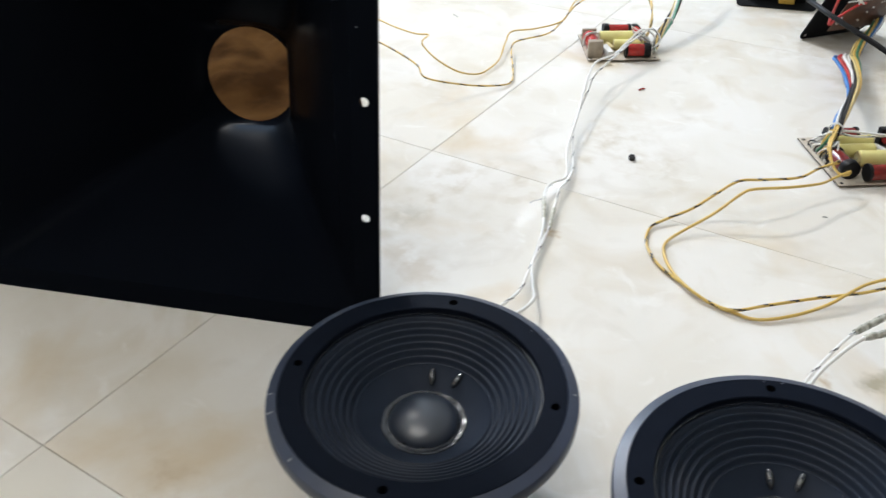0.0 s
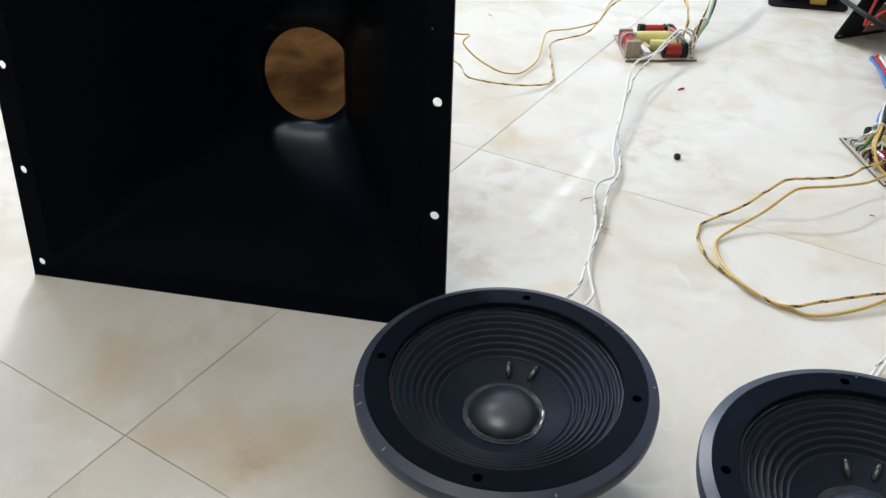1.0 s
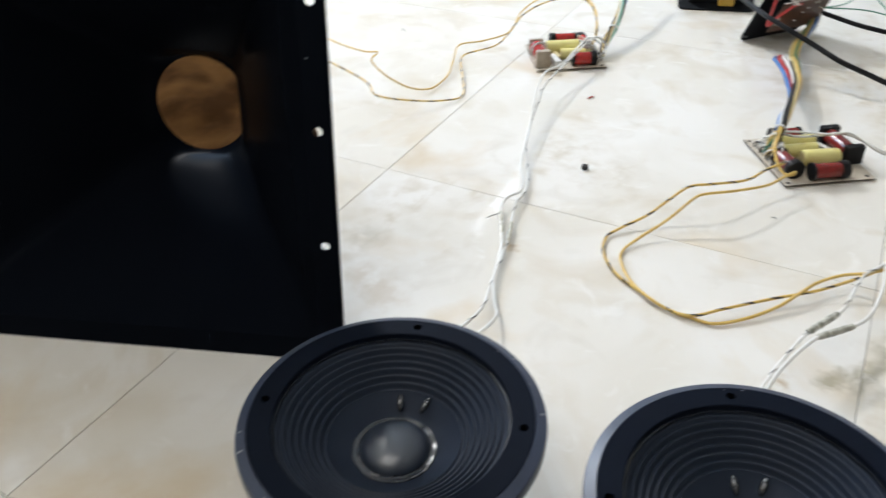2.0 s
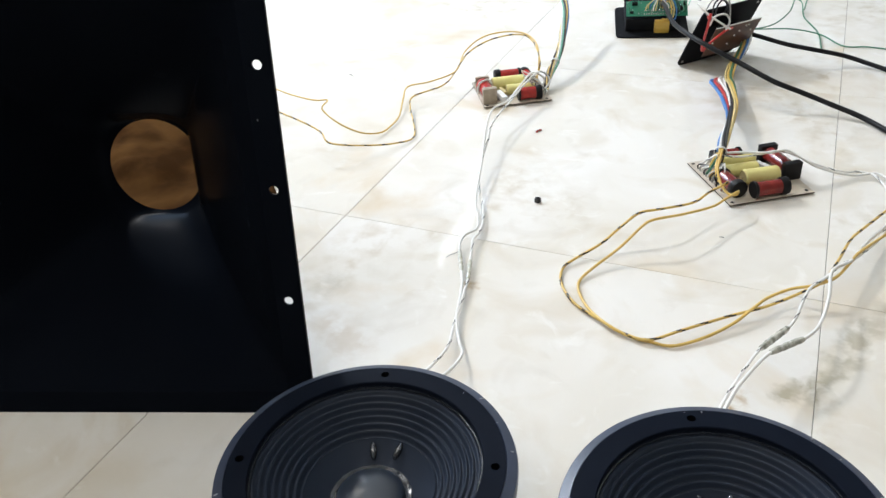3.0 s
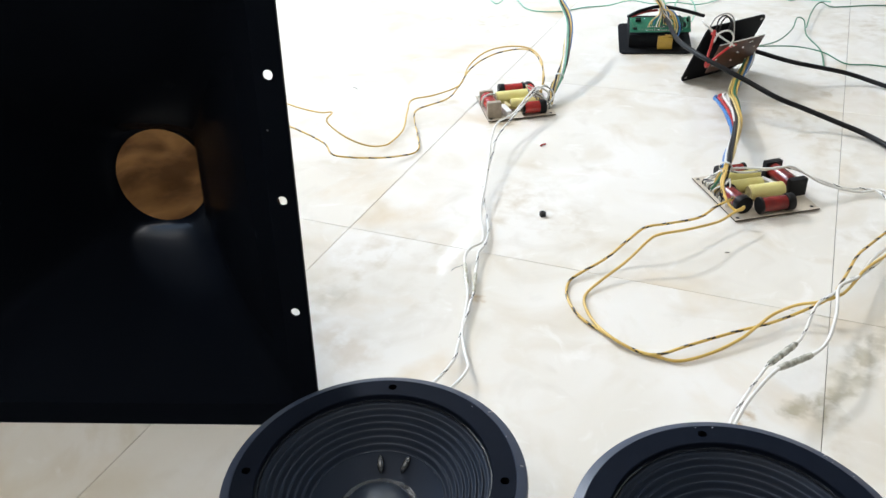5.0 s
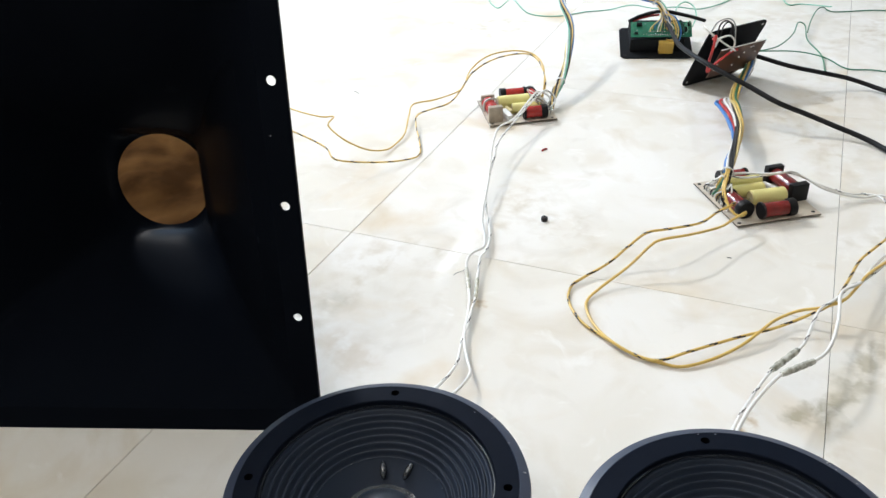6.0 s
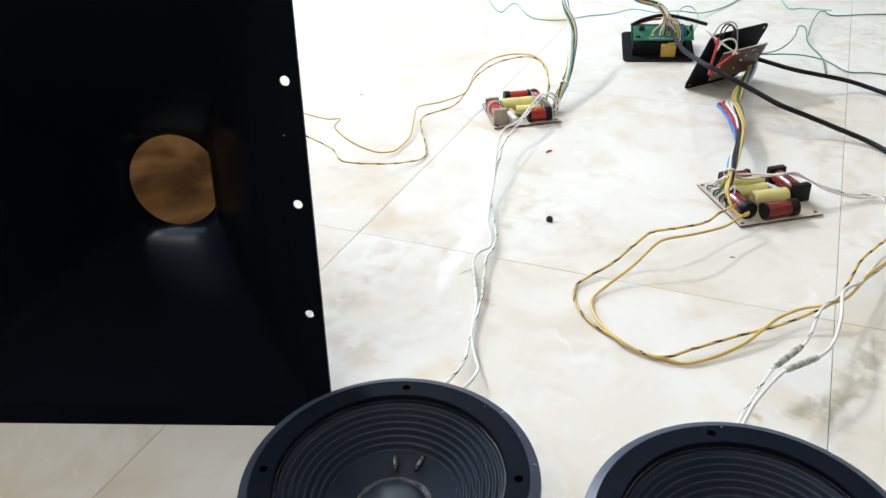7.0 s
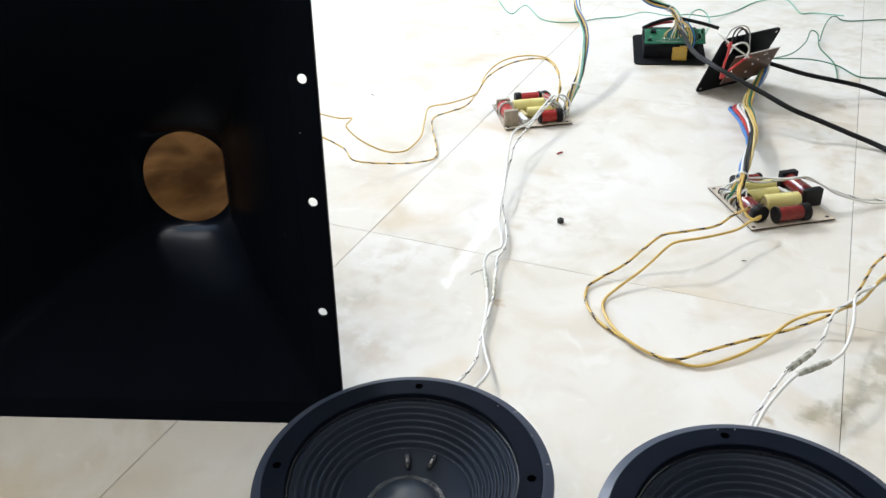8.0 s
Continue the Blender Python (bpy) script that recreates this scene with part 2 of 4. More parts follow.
def rod(bm, a, b, r, n=20, bevel=0.0):
    """A closed round bar from a to b, with a rounded edge at both ends."""
    a, b = Vector(a), Vector(b)
    d = b - a
    m = Matrix.Translation(a) @ d.to_track_quat("Z", "Y").to_matrix().to_4x4()
    e, h = bevel or r * 0.12, d.length
    return revolve(bm, [(0, 0), (r - e, 0), (r, e), (r, h - e), (r - e, h), (0, h)], n, m)


def spline(points, step=0.006):
    """Points at even small steps along a smooth curve through the given ones."""
    p = [Vector(q) for q in points]
    p = [2 * p[0] - p[1]] + p + [2 * p[-1] - p[-2]]
    out = []
    for i in range(1, len(p) - 2):
        a, b, c, d = p[i - 1:i + 3]
        n = max(2, int((c - b).length / step))
        for k in range(n):
            t = k / n
            out.append(0.5 * (2 * b + (c - a) * t + (2 * a - 5 * b + 4 * c - d) * t * t + (3 * b - a - 3 * c + d) * t ** 3))
    out.append(p[-2])
    return out


def tube(bm, points, r, n=8, stripe=0.0, step=0.006, cap=True, low=None, mark=2):
    """A wire along a curve. stripe: the pitch of a helical mark in the second material."""
    pts = spline(points, step)
    if low is not None:
        pts = [Vector((q.x, q.y, max(q.z, low))) for q in pts]
    side = Vector((0, 0, 1))
    rings, run = [], 0.0
    for i, q in enumerate(pts):
        t = (pts[min(i + 1, len(pts) - 1)] - pts[max(i - 1, 0)])
        if t.length < 1e-9:
            t = Vector((1, 0, 0))
        t.normalize()
        side = side - t * side.dot(t)
        if side.length < 1e-4:
            side = t.orthogonal()
        side.normalize()
        up = t.cross(side)
        rings.append([bm.verts.new(q + r * (math.cos(2 * math.pi * k / n) * side + math.sin(2 * math.pi * k / n) * up)) for k in range(n)])
    for i, (a, b) in enumerate(zip(rings, rings[1:])):
        run += (pts[i + 1] - pts[i]).length
        for k in range(n):
            f = bm.faces.new((a[k], a[(k + 1) % n], b[(k + 1) % n], b[k]))
            if stripe and (int(run / stripe * n) - k) % n < mark:
                f.material_index = 1
    if cap:
        bm.faces.new(rings[0])
        bm.faces.new(rings[-1][::-1])
    return bm


def wire(name, points, r, mats, label, category="cable", stripe=0.0, group="", low=None, mark=2):
    ob = mesh_object(name, tube(bmesh.new(), points, r, 8, stripe, low=r if low is None else low, mark=mark), mats, None, 60)
    return tagged(ob, label, category, group)


# ---- the room ----
ROOM = (-3.2, 3.6, -3.2, 4.6, 2.95)


def plain_box(name, lo, hi, mat, kind="structure", label="", category=""):
    ob = mesh_object(name, box(bmesh.new(), lo, hi), mat)
    return tagged(ob, label, category, kind=kind)


x0, x1, y0, y1, top = ROOM
plain_box("wall_north", (x0, y1, 0), (x1, y1 + 0.15, top), WALL, label="plain white painted wall", category="wall")
# south and east walls are out of view, their tone holds back bounce light
plain_box("wall_south", (x0, y0 - 0.15, 0), (x1, y0, top), MUTED_WALL, label="unseen beige wall, toned down to cut bounce light", category="wall")
plain_box("wall_east", (x1, y0 - 0.15, 0), (x1 + 0.15, y1 + 0.15, top), MUTED_WALL, label="unseen beige wall, toned down to cut bounce light", category="wall")
west = bmesh.new()
box(west, (x0 - 0.15, y0 - 0.15, 0), (x0, 1.2, top))
box(west, (x0 - 0.15, 3.0, 0), (x0, y1 + 0.15, top))
box(west, (x0 - 0.15, 1.2, 0), (x0, 3.0, 1.5))
box(west, (x0 - 0.15, 1.2, 2.55), (x0, 3.0, top))
tagged(mesh_object("wall_west", west, WALL), "white painted wall with a window opening", "wall", kind="structure")
plain_box("ceiling", (x0 - 0.15, y0 - 0.15, top), (x1 + 0.15, y1 + 0.15, top + 0.12), CEIL, label="plain white ceiling", category="ceiling")
win = tagged(new("window_1"), "white aluminium window without curtains", "window", kind="structure")
fr = bmesh.new()
for lo, hi in (((x0 - 0.1, 1.2, 1.5), (x0 - 0.05, 1.25, 2.55)), ((x0 - 0.1, 2.95, 1.5), (x0 - 0.05, 3.0, 2.55)),
               ((x0 - 0.1, 1.25, 1.5), (x0 - 0.05, 2.95, 1.55)), ((x0 - 0.1, 1.25, 2.5), (x0 - 0.05, 2.95, 2.55)),
               ((x0 - 0.1, 2.08, 1.55), (x0 - 0.05, 2.12, 2.5))):
    box(fr, lo, hi, 0.004)
part("window_frame", fr, ALU, win)

# lamps under the ceiling
wl = thing("ceiling_lamp", Matrix.Translation(KEY_AT), "white rectangular ceiling lamp, switched on", "lamp")
part("lamp_body", box(bmesh.new(), (-0.24, -0.3, 0.02), (0.24, 0.3, 0.15), 0.01), GLASS_WHITE, wl)
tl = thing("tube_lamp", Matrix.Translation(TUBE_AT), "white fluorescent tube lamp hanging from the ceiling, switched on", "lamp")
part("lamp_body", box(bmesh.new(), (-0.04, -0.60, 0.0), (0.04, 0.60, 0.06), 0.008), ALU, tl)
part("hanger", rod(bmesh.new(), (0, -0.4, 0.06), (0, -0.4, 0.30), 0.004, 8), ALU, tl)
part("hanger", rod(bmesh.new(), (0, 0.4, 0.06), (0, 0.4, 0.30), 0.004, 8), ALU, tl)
# body of the added fill panel, out of view
pl = thing("panel_lamp", Matrix.Translation(FILL_AT), "added fill panel under the ceiling, out of view", "lamp")
part("lamp_body", box(bmesh.new(), (-0.85, -0.85, 0.0), (0.85, 0.85, 0.07), 0.01), GLASS_WHITE, pl)
sl = thing("panel_lamp", Matrix.Translation(SIDE_AT), "small added fill panel under the ceiling, out of view", "lamp")
part("lamp_body", box(bmesh.new(), (-0.33, -0.33, 0.0), (0.33, 0.33, 0.07), 0.01), GLASS_WHITE, sl)

# ---- floor ----
floor = tagged(mesh_object("floor", box(bmesh.new(), (x0 - 0.15, y0 - 0.15, -0.12), (x1 + 0.15, y1 + 0.15, -0.003)), GROUT),
               "polished cream marble-look floor tiles with thin dark joints", "floor", kind="structure")


# ---- the horn ----
HORN_M = pose(-0.3556, -0.6616, 0.002, -10.15, 0, 19.85)
W = 0.602
HOLES = (0.0206, 0.1600, 0.3028, 0.4470, 0.5814)


def horn():
    """A square moulded horn: a thin drilled flange, four flared walls and an open round throat."""
    h = thing("speaker_horn", HORN_M, "large square black plastic speaker horn with drilled flange, standing on tiles", "speaker horn")
    mid, lip, deep = W / 2, 0.030, 0.32
    thick = 0.004
    # flange: a plate with a square mouth and a row of holes along each side
    bm = bmesh.new()
    n = 16
    hole_r = 0.0058

    def cell(u0, u1, v0, v1, hu, hv):
        """A rectangle of the flange with one round hole through it."""
        for y, out in ((0.0, 1), (thick, -1)):
            ring = [bm.verts.new((hu + hole_r * math.cos(2 * math.pi * k / n), y, hv + hole_r * math.sin(2 * math.pi * k / n))) for k in range(n)]
            outer = []
            for k in range(n):
                a = 2 * math.pi * k / n
                c, s = math.cos(a), math.sin(a)
                tu = ((u1 - hu) / c if c > 1e-9 else (u0 - hu) / c if c < -1e-9 else 1e9)
                tv = ((v1 - hv) / s if s > 1e-9 else (v0 - hv) / s if s < -1e-9 else 1e9)
                d = min(tu, tv)
                outer.append(bm.verts.new((hu + d * c, y, hv + d * s)))
            for k in range(n):
                j = (k + 1) % n
                bm.faces.new((ring[k], ring[j], outer[j], outer[k]))
                # corner piece where the outline turns
                p, q = outer[k].co, outer[j].co
                if abs(p.x - q.x) > 1e-6 and abs(p.z - q.z) > 1e-6:
                    cu = u1 if max(p.x, q.x) > u1 - 1e-6 else u0
                    cv = v1 if max(p.z, q.z) > v1 - 1e-6 else v0
                    bm.faces.new((outer[k], outer[j], bm.verts.new((cu, y, cv))))
            if out == 1:
                front = ring
            else:
                for k in range(n):
                    j = (k + 1) % n
                    bm.faces.new((front[k], front[j], ring[j], ring[k]))

    cuts = [0.0] + [(a + b) / 2 for a, b in zip(HOLES, HOLES[1:])] + [W]
    for i, hv in enumerate(HOLES):
        v0, v1 = cuts[i], cuts[i + 1]
        if i == 0:
            v0 = lip
            cell(0, lip, 0, lip, 0.013, 0.0206)
            cell(W - lip, W, 0, lip, W - 0.0147, 0.0206)
            hv = None
        if i == 4:
            v1 = W - lip
            cell(0, lip, W - lip, W, 0.0125, W - 0.0185)
            cell(W - lip, W, W - lip, W, W - 0.0147, W - 0.0185)
            hv = None
        for u0, u1, hu in ((0, lip, 0.013), (W - lip, W, W - 0.0147)):
            if hv:
                cell(u0, u1, v0, v1, hu, hv)
            else:
                box(bm, (u0, 0, v0), (u1, thick, v1))
        u0, u1 = max(v0, lip), min(v1, W - lip)
        for w0, w1, hw in ((0, lip, 0.013), (W - lip, W, W - 0.0125)):
            if hv and i in (1, 2, 3):
                cell(u0, u1, w0, w1, hv, hw) if w0 > 0 else box(bm, (u0, 0, w0), (u1, thick, w1))
            else:
                box(bm, (u0, 0, w0), (u1, thick, w1))
    # outer rolled edge
    for lo, hi in (((-0.002, 0, -0.002), (W + 0.002, 0.006, 0.0)), ((-0.002, 0, W), (W + 0.002, 0.006, W + 0.002)),
                   ((-0.002, 0, 0), (0.0, 0.006, W)), ((W, 0, 0), (W + 0.002, 0.006, W))):
        box(bm, lo, hi)
    part("flange", bm, HORN_BLACK, h)

    # pale dot drawn in place of a pinhole that shows bright floor behind
    part("pale_speck", revolve(bmesh.new(), [(0, -0.0006), (0.0008, -0.0004), (0.0010, 0.0002)], 10, Matrix.Translation((W - 0.022, 0, 0.386)) @ pose(0, 0, 0, -90)), PALE_GREY, h, "small pale speck")
    # flared body: rounded squares that shrink to the throat
    bm = bmesh.new()
    half = W / 2 - lip
    seg, rings, centres = 96, [], []
    steps = 34
    for s in range(steps + 1):
        t = s / steps
        y = deep * t
        rest = max(0.0, 1 - t / 0.97)
        flare = (math.hypot(rest, CURL) - CURL) / (math.hypot(1, CURL) - CURL) - ROLL * rest ** 2 * (1 - rest)
        size = THROAT_R + 0.004 + (half - THROAT_R - 0.004) * flare
        power = 400 if s == 0 else 2 + 3 * min(1.0, (1 - t) / 0.45) + 24 * (1 - t) ** 1.2
        if s == steps:
            y, size, power = deep - 0.002, THROAT_R, 2
        ring = []
        for k in range(seg):
            a = 2 * math.pi * k / seg
            c, sn = math.cos(a), math.sin(a)
            d = (abs(c) ** power + abs(sn) ** power) ** (-1 / power)
            u = min(size * d * c, size)
            if t > 0.85:
                u = min(u, THROAT_CHORD + max(0.0, size - THROAT_CHORD) * (1 - t) / 0.15)
            ring.append((u + THROAT_U * (1 - flare), y, size * d * sn + THROAT_V * (1 - flare)))
        rings.append(ring)
        centres.append((THROAT_U * (1 - flare), THROAT_V * (1 - flare)))

    def skin(offset):
        out = []
        for ring, (cu, cv) in zip(rings, centres):
            row = []
            for u, y, v in ring:
                l = math.hypot(u - cu, v - cv)
                row.append(bm.verts.new((mid + u + (u - cu) * offset / l, y + (0.0 if offset == 0 else 0.002), mid + v + (v - cv) * offset / l)))
            out.append(row)
        for a, b in zip(out, out[1:]):
            for k in range(seg):
                j = (k + 1) % seg
                bm.faces.new((a[k], a[j], b[j], b[k]))
        return out

    inner, outer = skin(0.0), skin(0.005)
    for a, b in ((inner[-1], outer[-1]), (inner[0], outer[0])):
        for k in range(seg):
            j = (k + 1) % seg
            bm.faces.new((a[k], a[j], b[j], b[k]))
    part("flared_body", bm, HORN_BLACK, h, "glossy flared inside walls", 50)
    # throat collar on the back
    bm = bmesh.new()
    ring = [(THROAT_R + 0.004, 0), (THROAT_R + 0.03, 0), (THROAT_R + 0.03, 0.006), (THROAT_R + 0.004, 0.006), (THROAT_R + 0.004, 0)]
    revolve(bm, ring, 48, Matrix.Translation((mid + THROAT_U, deep - 0.004, mid + THROAT_V)) @ pose(0, 0, 0, -90))
    part("throat_collar", bm, HORN_BLACK, h)
    return h


THROAT_R, THROAT_CHORD, THROAT_U, THROAT_V, CURL, ROLL = 0.074, 0.060, 0.005, -0.059, 0.12, 0.30
horn()

# crumpled paper on the floor behind the throat
bm = bmesh.new()
bmesh.ops.create_grid(bm, x_segments=110, y_segments=90, size=0.5)
for v in bm.verts:
    # widened out of view, so the horn walls reflect brown, not bright floor
    v.co.x, v.co.y = v.co.x * 0.68, v.co.y * 0.60
    p = Vector((v.co.x * 11, v.co.y * 6.7, 0))
    ridge = abs(noise.noise(p * 0.45)) * 0.040 + abs(noise.noise(p * 1.2 + Vector((7, 3, 0)))) * 0.015 + noise.noise(p * 3.0) * 0.003
    v.co.z = 0.006 + ridge
paper = mesh_object("wrapping_paper", bm, KRAFT, None, 60)
paper.matrix_world = pose(-0.595, -0.020, 0, 0, 0, 43.8)
sol = paper.modifiers.new("sheet", "SOLIDIFY")
sol.thickness = 0.001
tagged(paper, "crumpled brown kraft paper lying behind the horn", "paper")


# ---- woofers ----
def woofer(m):
    """A round driver standing on its magnet: rim, gasket with four holes, pleated surround, cone, dust cap."""
    w = thing("woofer", m, "black round woofer with pleated cone, lying face up on its magnet", "woofer", "loose woofers")
    z = 0.134
    # rim: outer chamfer and rounded skirt of the cast frame
    part("rim", revolve(bmesh.new(), [(0.1350, z - 0.014), (0.1440, z - 0.0230), (0.1488, z - 0.0220), (0.1508, z - 0.0180), (0.1513, z - 0.0080), (0.1502, z - 0.0045),
                                      (0.1412, z - 0.0006), (0.1402, z - 0.0002), (0.1396, z - 0.0016), (0.1350, z - 0.0020), (0.1350, z - 0.012)], 144), RIM, w, "satin black rim with scuffed edge")
    # gasket ring with four screw holes
    bm = bmesh.new()
    ri, ro, hr, br = 0.1165, 0.1394, 0.0046, 0.1288
    n = 160
    ang = [2 * math.pi * k / n for k in range(n)]
    tops = []
    for r, dz in ((ri, -0.011), (ri, -0.001), (ri + 0.001, 0.0), (br - 0.007, 0.0)):
        tops.append([bm.verts.new((r * math.cos(a), r * math.sin(a), z + dz)) for a in ang])
    outs = [[bm.verts.new((r * math.cos(a), r * math.sin(a), z + dz)) for a in ang] for r, dz in ((br + 0.007, 0.0), (ro, 0.0), (ro, -0.004))]
    for rows in (tops, outs):
        for a, b in zip(rows, rows[1:]):
            for k in range(n):
                j = (k + 1) % n
                bm.faces.new((a[k], a[j], b[j], b[k]))
    span = 8
    for k in range(n):
        j = (k + 1) % n
        if (k + span // 2) % (n // 4) >= span:
            bm.faces.new((tops[-1][k], tops[-1][j], outs[0][j], outs[0][k]))
    for q in range(4):
        c = q * n // 4
        ks = [(c - span // 2 + i) % n for i in range(span + 1)]
        loop = [tops[-1][k] for k in ks] + [outs[0][k] for k in reversed(ks)]
        ctr = Vector((br * math.cos(ang[c]), br * math.sin(ang[c]), z))
        ring = []
        for v in loop:
            d = (v.co - ctr)
            d.normalize()
            ring.append(bm.verts.new(ctr + d * hr))
        # walls and bottom of each hole are coloured as deep shade
        deep = [bm.verts.new(v.co - Vector((0, 0, 0.024))) for v in ring]
        for i in range(len(loop)):
            j = (i + 1) % len(loop)
            bm.faces.new((loop[i], loop[j], ring[j], ring[i]))
            bm.faces.new((ring[i], ring[j], deep[j], deep[i])).material_index = 1
        bm.faces.new(deep).material_index = 1
    part("gasket", bm, [GASKET, HOLE_SHADE], w, "matte black gasket ring with four screw holes")
    # pleated surround and cone
    prof = [(0.1168, z - 0.0065), (0.1150, z - 0.0075), (0.1140, z - 0.0098)]
    for i in range(113):
        t = i / 112
        r = 0.1132 - (0.1132 - 0.067) * t
        fall = z - 0.0100 - 0.0270 * t ** 1.15
        prof.append((r, fall + 0.0020 * math.sin(2 * math.pi * 7.0 * t + 1.2) * min(1, 6 * t + 0.3) * (1 - 0.2 * t)))
    part("surround", revolve(bmesh.new(), prof, 128), SURROUND, w, "black pleated surround")
    cone = [(0.067, prof[-1][1]), (0.063, z - 0.0395), (0.052, z - 0.0460), (0.043, z - 0.0520), (0.034, z - 0.0550)]
    part("cone", revolve(bmesh.new(), cone, 96), CONE, w)

    def bead(a, r, zz):
        return 0.0004 * math.sin(7 * a + 1) + 0.0003 * math.sin(19 * a), 0.0004 * math.sin(5 * a) + 0.0003 * math.sin(17 * a + 2)

    part("glue_bead", revolve(bmesh.new(), [(0.1166, z - 0.0075), (0.1160, z - 0.0060), (0.1146, z - 0.0062), (0.1140, z - 0.0082)], 128, None, bead), GLUE, w, "glossy black glue bead")
    zb = z - 0.0525
    dome = [(0.0360 * math.cos(a), zb + 0.0190 * math.sin(a)) for a in [math.pi / 2 * i / 16 for i in range(16)]] + [(0, zb + 0.0190)]
    part("dust_cap", revolve(bmesh.new(), dome, 64), DOME, w, "smooth domed dust cap")

    def lumpy(a, r, zz):
        return 0.0003 * math.sin(9 * a) + 0.0003 * math.sin(23 * a + 1), 0.0003 * math.sin(13 * a)

    part("glue_ring", revolve(bmesh.new(), [(0.0350, zb + 0.0035), (0.0358, zb + 0.0016), (0.0370, zb + 0.0012), (0.0385, zb + 0.0012), (0.0400, zb + 0.0014), (0.0414, zb + 0.0019), (0.0426, zb + 0.0018), (0.0436, zb + 0.0002)], 96, None, lumpy), GLUE, w)
    # two lead-out blobs on the cone
    for off, lean in ((-0.013, -0.1), (0.0135, 0.25)):
        bm = bmesh.new()
        bmesh.ops.create_uvsphere(bm, u_segments=14, v_segments=10, radius=1)
        a = math.atan2(0.052, off + 0.008)
        m1 = Matrix.Translation((off + 0.008, 0.0535, z - 0.0410)) @ Euler((radians(32), 0, a - math.pi / 2 - lean * 0.5)).to_matrix().to_4x4() @ Matrix.Diagonal((0.0040, 0.0100, 0.0040, 1))
        bmesh.ops.transform(bm, matrix=m1, verts=bm.verts)
        part("lead_out", bm, LEAD_OUT, w, "glossy black lead seal")
    # basket arms, magnet and back plate
    for q in range(6):
        a = math.pi / 3 * q + 0.3
        bm = bmesh.new()
        c, s = math.cos(a), math.sin(a)
        pts = [(r * c, r * s, zz) for r, zz in ((0.136, z - 0.016), (0.118, z - 0.038), (0.092, z - 0.068), (0.062, z - 0.074))]
        tube(bm, pts, 0.009, 8)
        part("basket_arm", bm, RIM, w)
    part("top_plate", revolve(bmesh.new(), [(0, z - 0.082), (0.068, z - 0.082), (0.070, z - 0.080), (0.070, z - 0.072), (0.066, z - 0.070), (0, z - 0.070)], 64), RIM, w)
    part("magnet", revolve(bmesh.new(), [(0, 0.008), (0.076, 0.008), (0.078, 0.010), (0.078, z - 0.084), (0.076, z - 0.082), (0, z - 0.082)], 64), FERRITE, w, "grey ferrite ring magnet")
    part("back_plate", revolve(bmesh.new(), [(0, 0.0), (0.066, 0.0), (0.070, 0.002), (0.070, 0.006), (0.068, 0.008), (0, 0.008)], 64), RIM, w)
    # scuffs on the rim
    for a, l in ((3.45, 0.004), (3.62, 0.006), (4.05, 0.004), (0.72, 0.005), (0.15, 0.003), (5.2, 0.003)):
        bm = bmesh.new()
        c, s = math.cos(a), math.sin(a)
        m1 = Matrix.Translation((0.1462 * c, 0.1462 * s, z - 0.0026)) @ Euler((0, radians(23), a), "XYZ").to_matrix().to_4x4()
        box(bm, (-l / 2, -0.0006, -0.0003), (l / 2, 0.0006, 0.0006), 0, m1)
        part("scuff", bm, PALE_GREY, w, "pale chipped spot")
    return w


first = woofer(pose(0.385, -0.6125, 0, 0, 0, 18.1))
second = copy_thing(first, pose(0.7232, -0.5615, 0, 0, 0, 23.5))
# pale dust specks on rims and gaskets
for owner, spots in ((first, ((0.1361, 0.845), (0.1410, 0.434))), (second, ((0.1448, 0.700), (0.1420, 0.648), (0.1429, 0.496), (0.1377, 1.606), (0.1377, 1.480)))):
    for k, (r, a) in enumerate(spots):
        lift = 0.1340 if r < 0.1396 else 0.1337 - (r - 0.1402) * 0.40
        dot = revolve(bmesh.new(), [(0.0007 + 0.0002 * (k % 3), 0.0), (0.0005, 0.0003), (0, 0.0004)], 8, Matrix.Translation((r * math.cos(a), r * math.sin(a), lift)))
        part("pale_speck", dot, PALE_GREY, owner, "small pale speck")


# ---- crossover boards ----
def coil(parent, a, b, r, winding, cap_at="b", square=False, label=""):
    """A wound inductor: a wire coil with flanges at its ends."""
    a, b = Vector(a), Vector(b)
    d = (b - a).normalized()
    e = part("inductor", rod(bmesh.new(), a + d * 0.004, b - d * 0.004, r * 0.96, 24), winding, parent, label or "red enamelled wire inductor")
    q = d.to_track_quat("Z", "Y").to_matrix().to_4x4()
    for end, where, t in (("a", a, 0.005 if cap_at != "a" else 0.014), ("b", b, 0.005 if cap_at != "b" else 0.014)):
        t = 0.013 if cap_at == "both" else t
        if cap_at == "none":
            continue
        bm = bmesh.new()
        m = Matrix.Translation(where if end == "a" else where - d * t) @ q
        if square:
            box(bm, (-r * 1.15, -r * 1.15, 0), (r * 1.15, r * 1.15, t), 0.0012, m)
        else:
            revolve(bm, [(0, 0), (r * 1.08, 0), (r * 1.12, 0.001), (r * 1.12, t - 0.001), (r * 1.08, t), (0, t)], 24, m)
        part("bobbin_end", bm, BOBBIN, e)
    return e


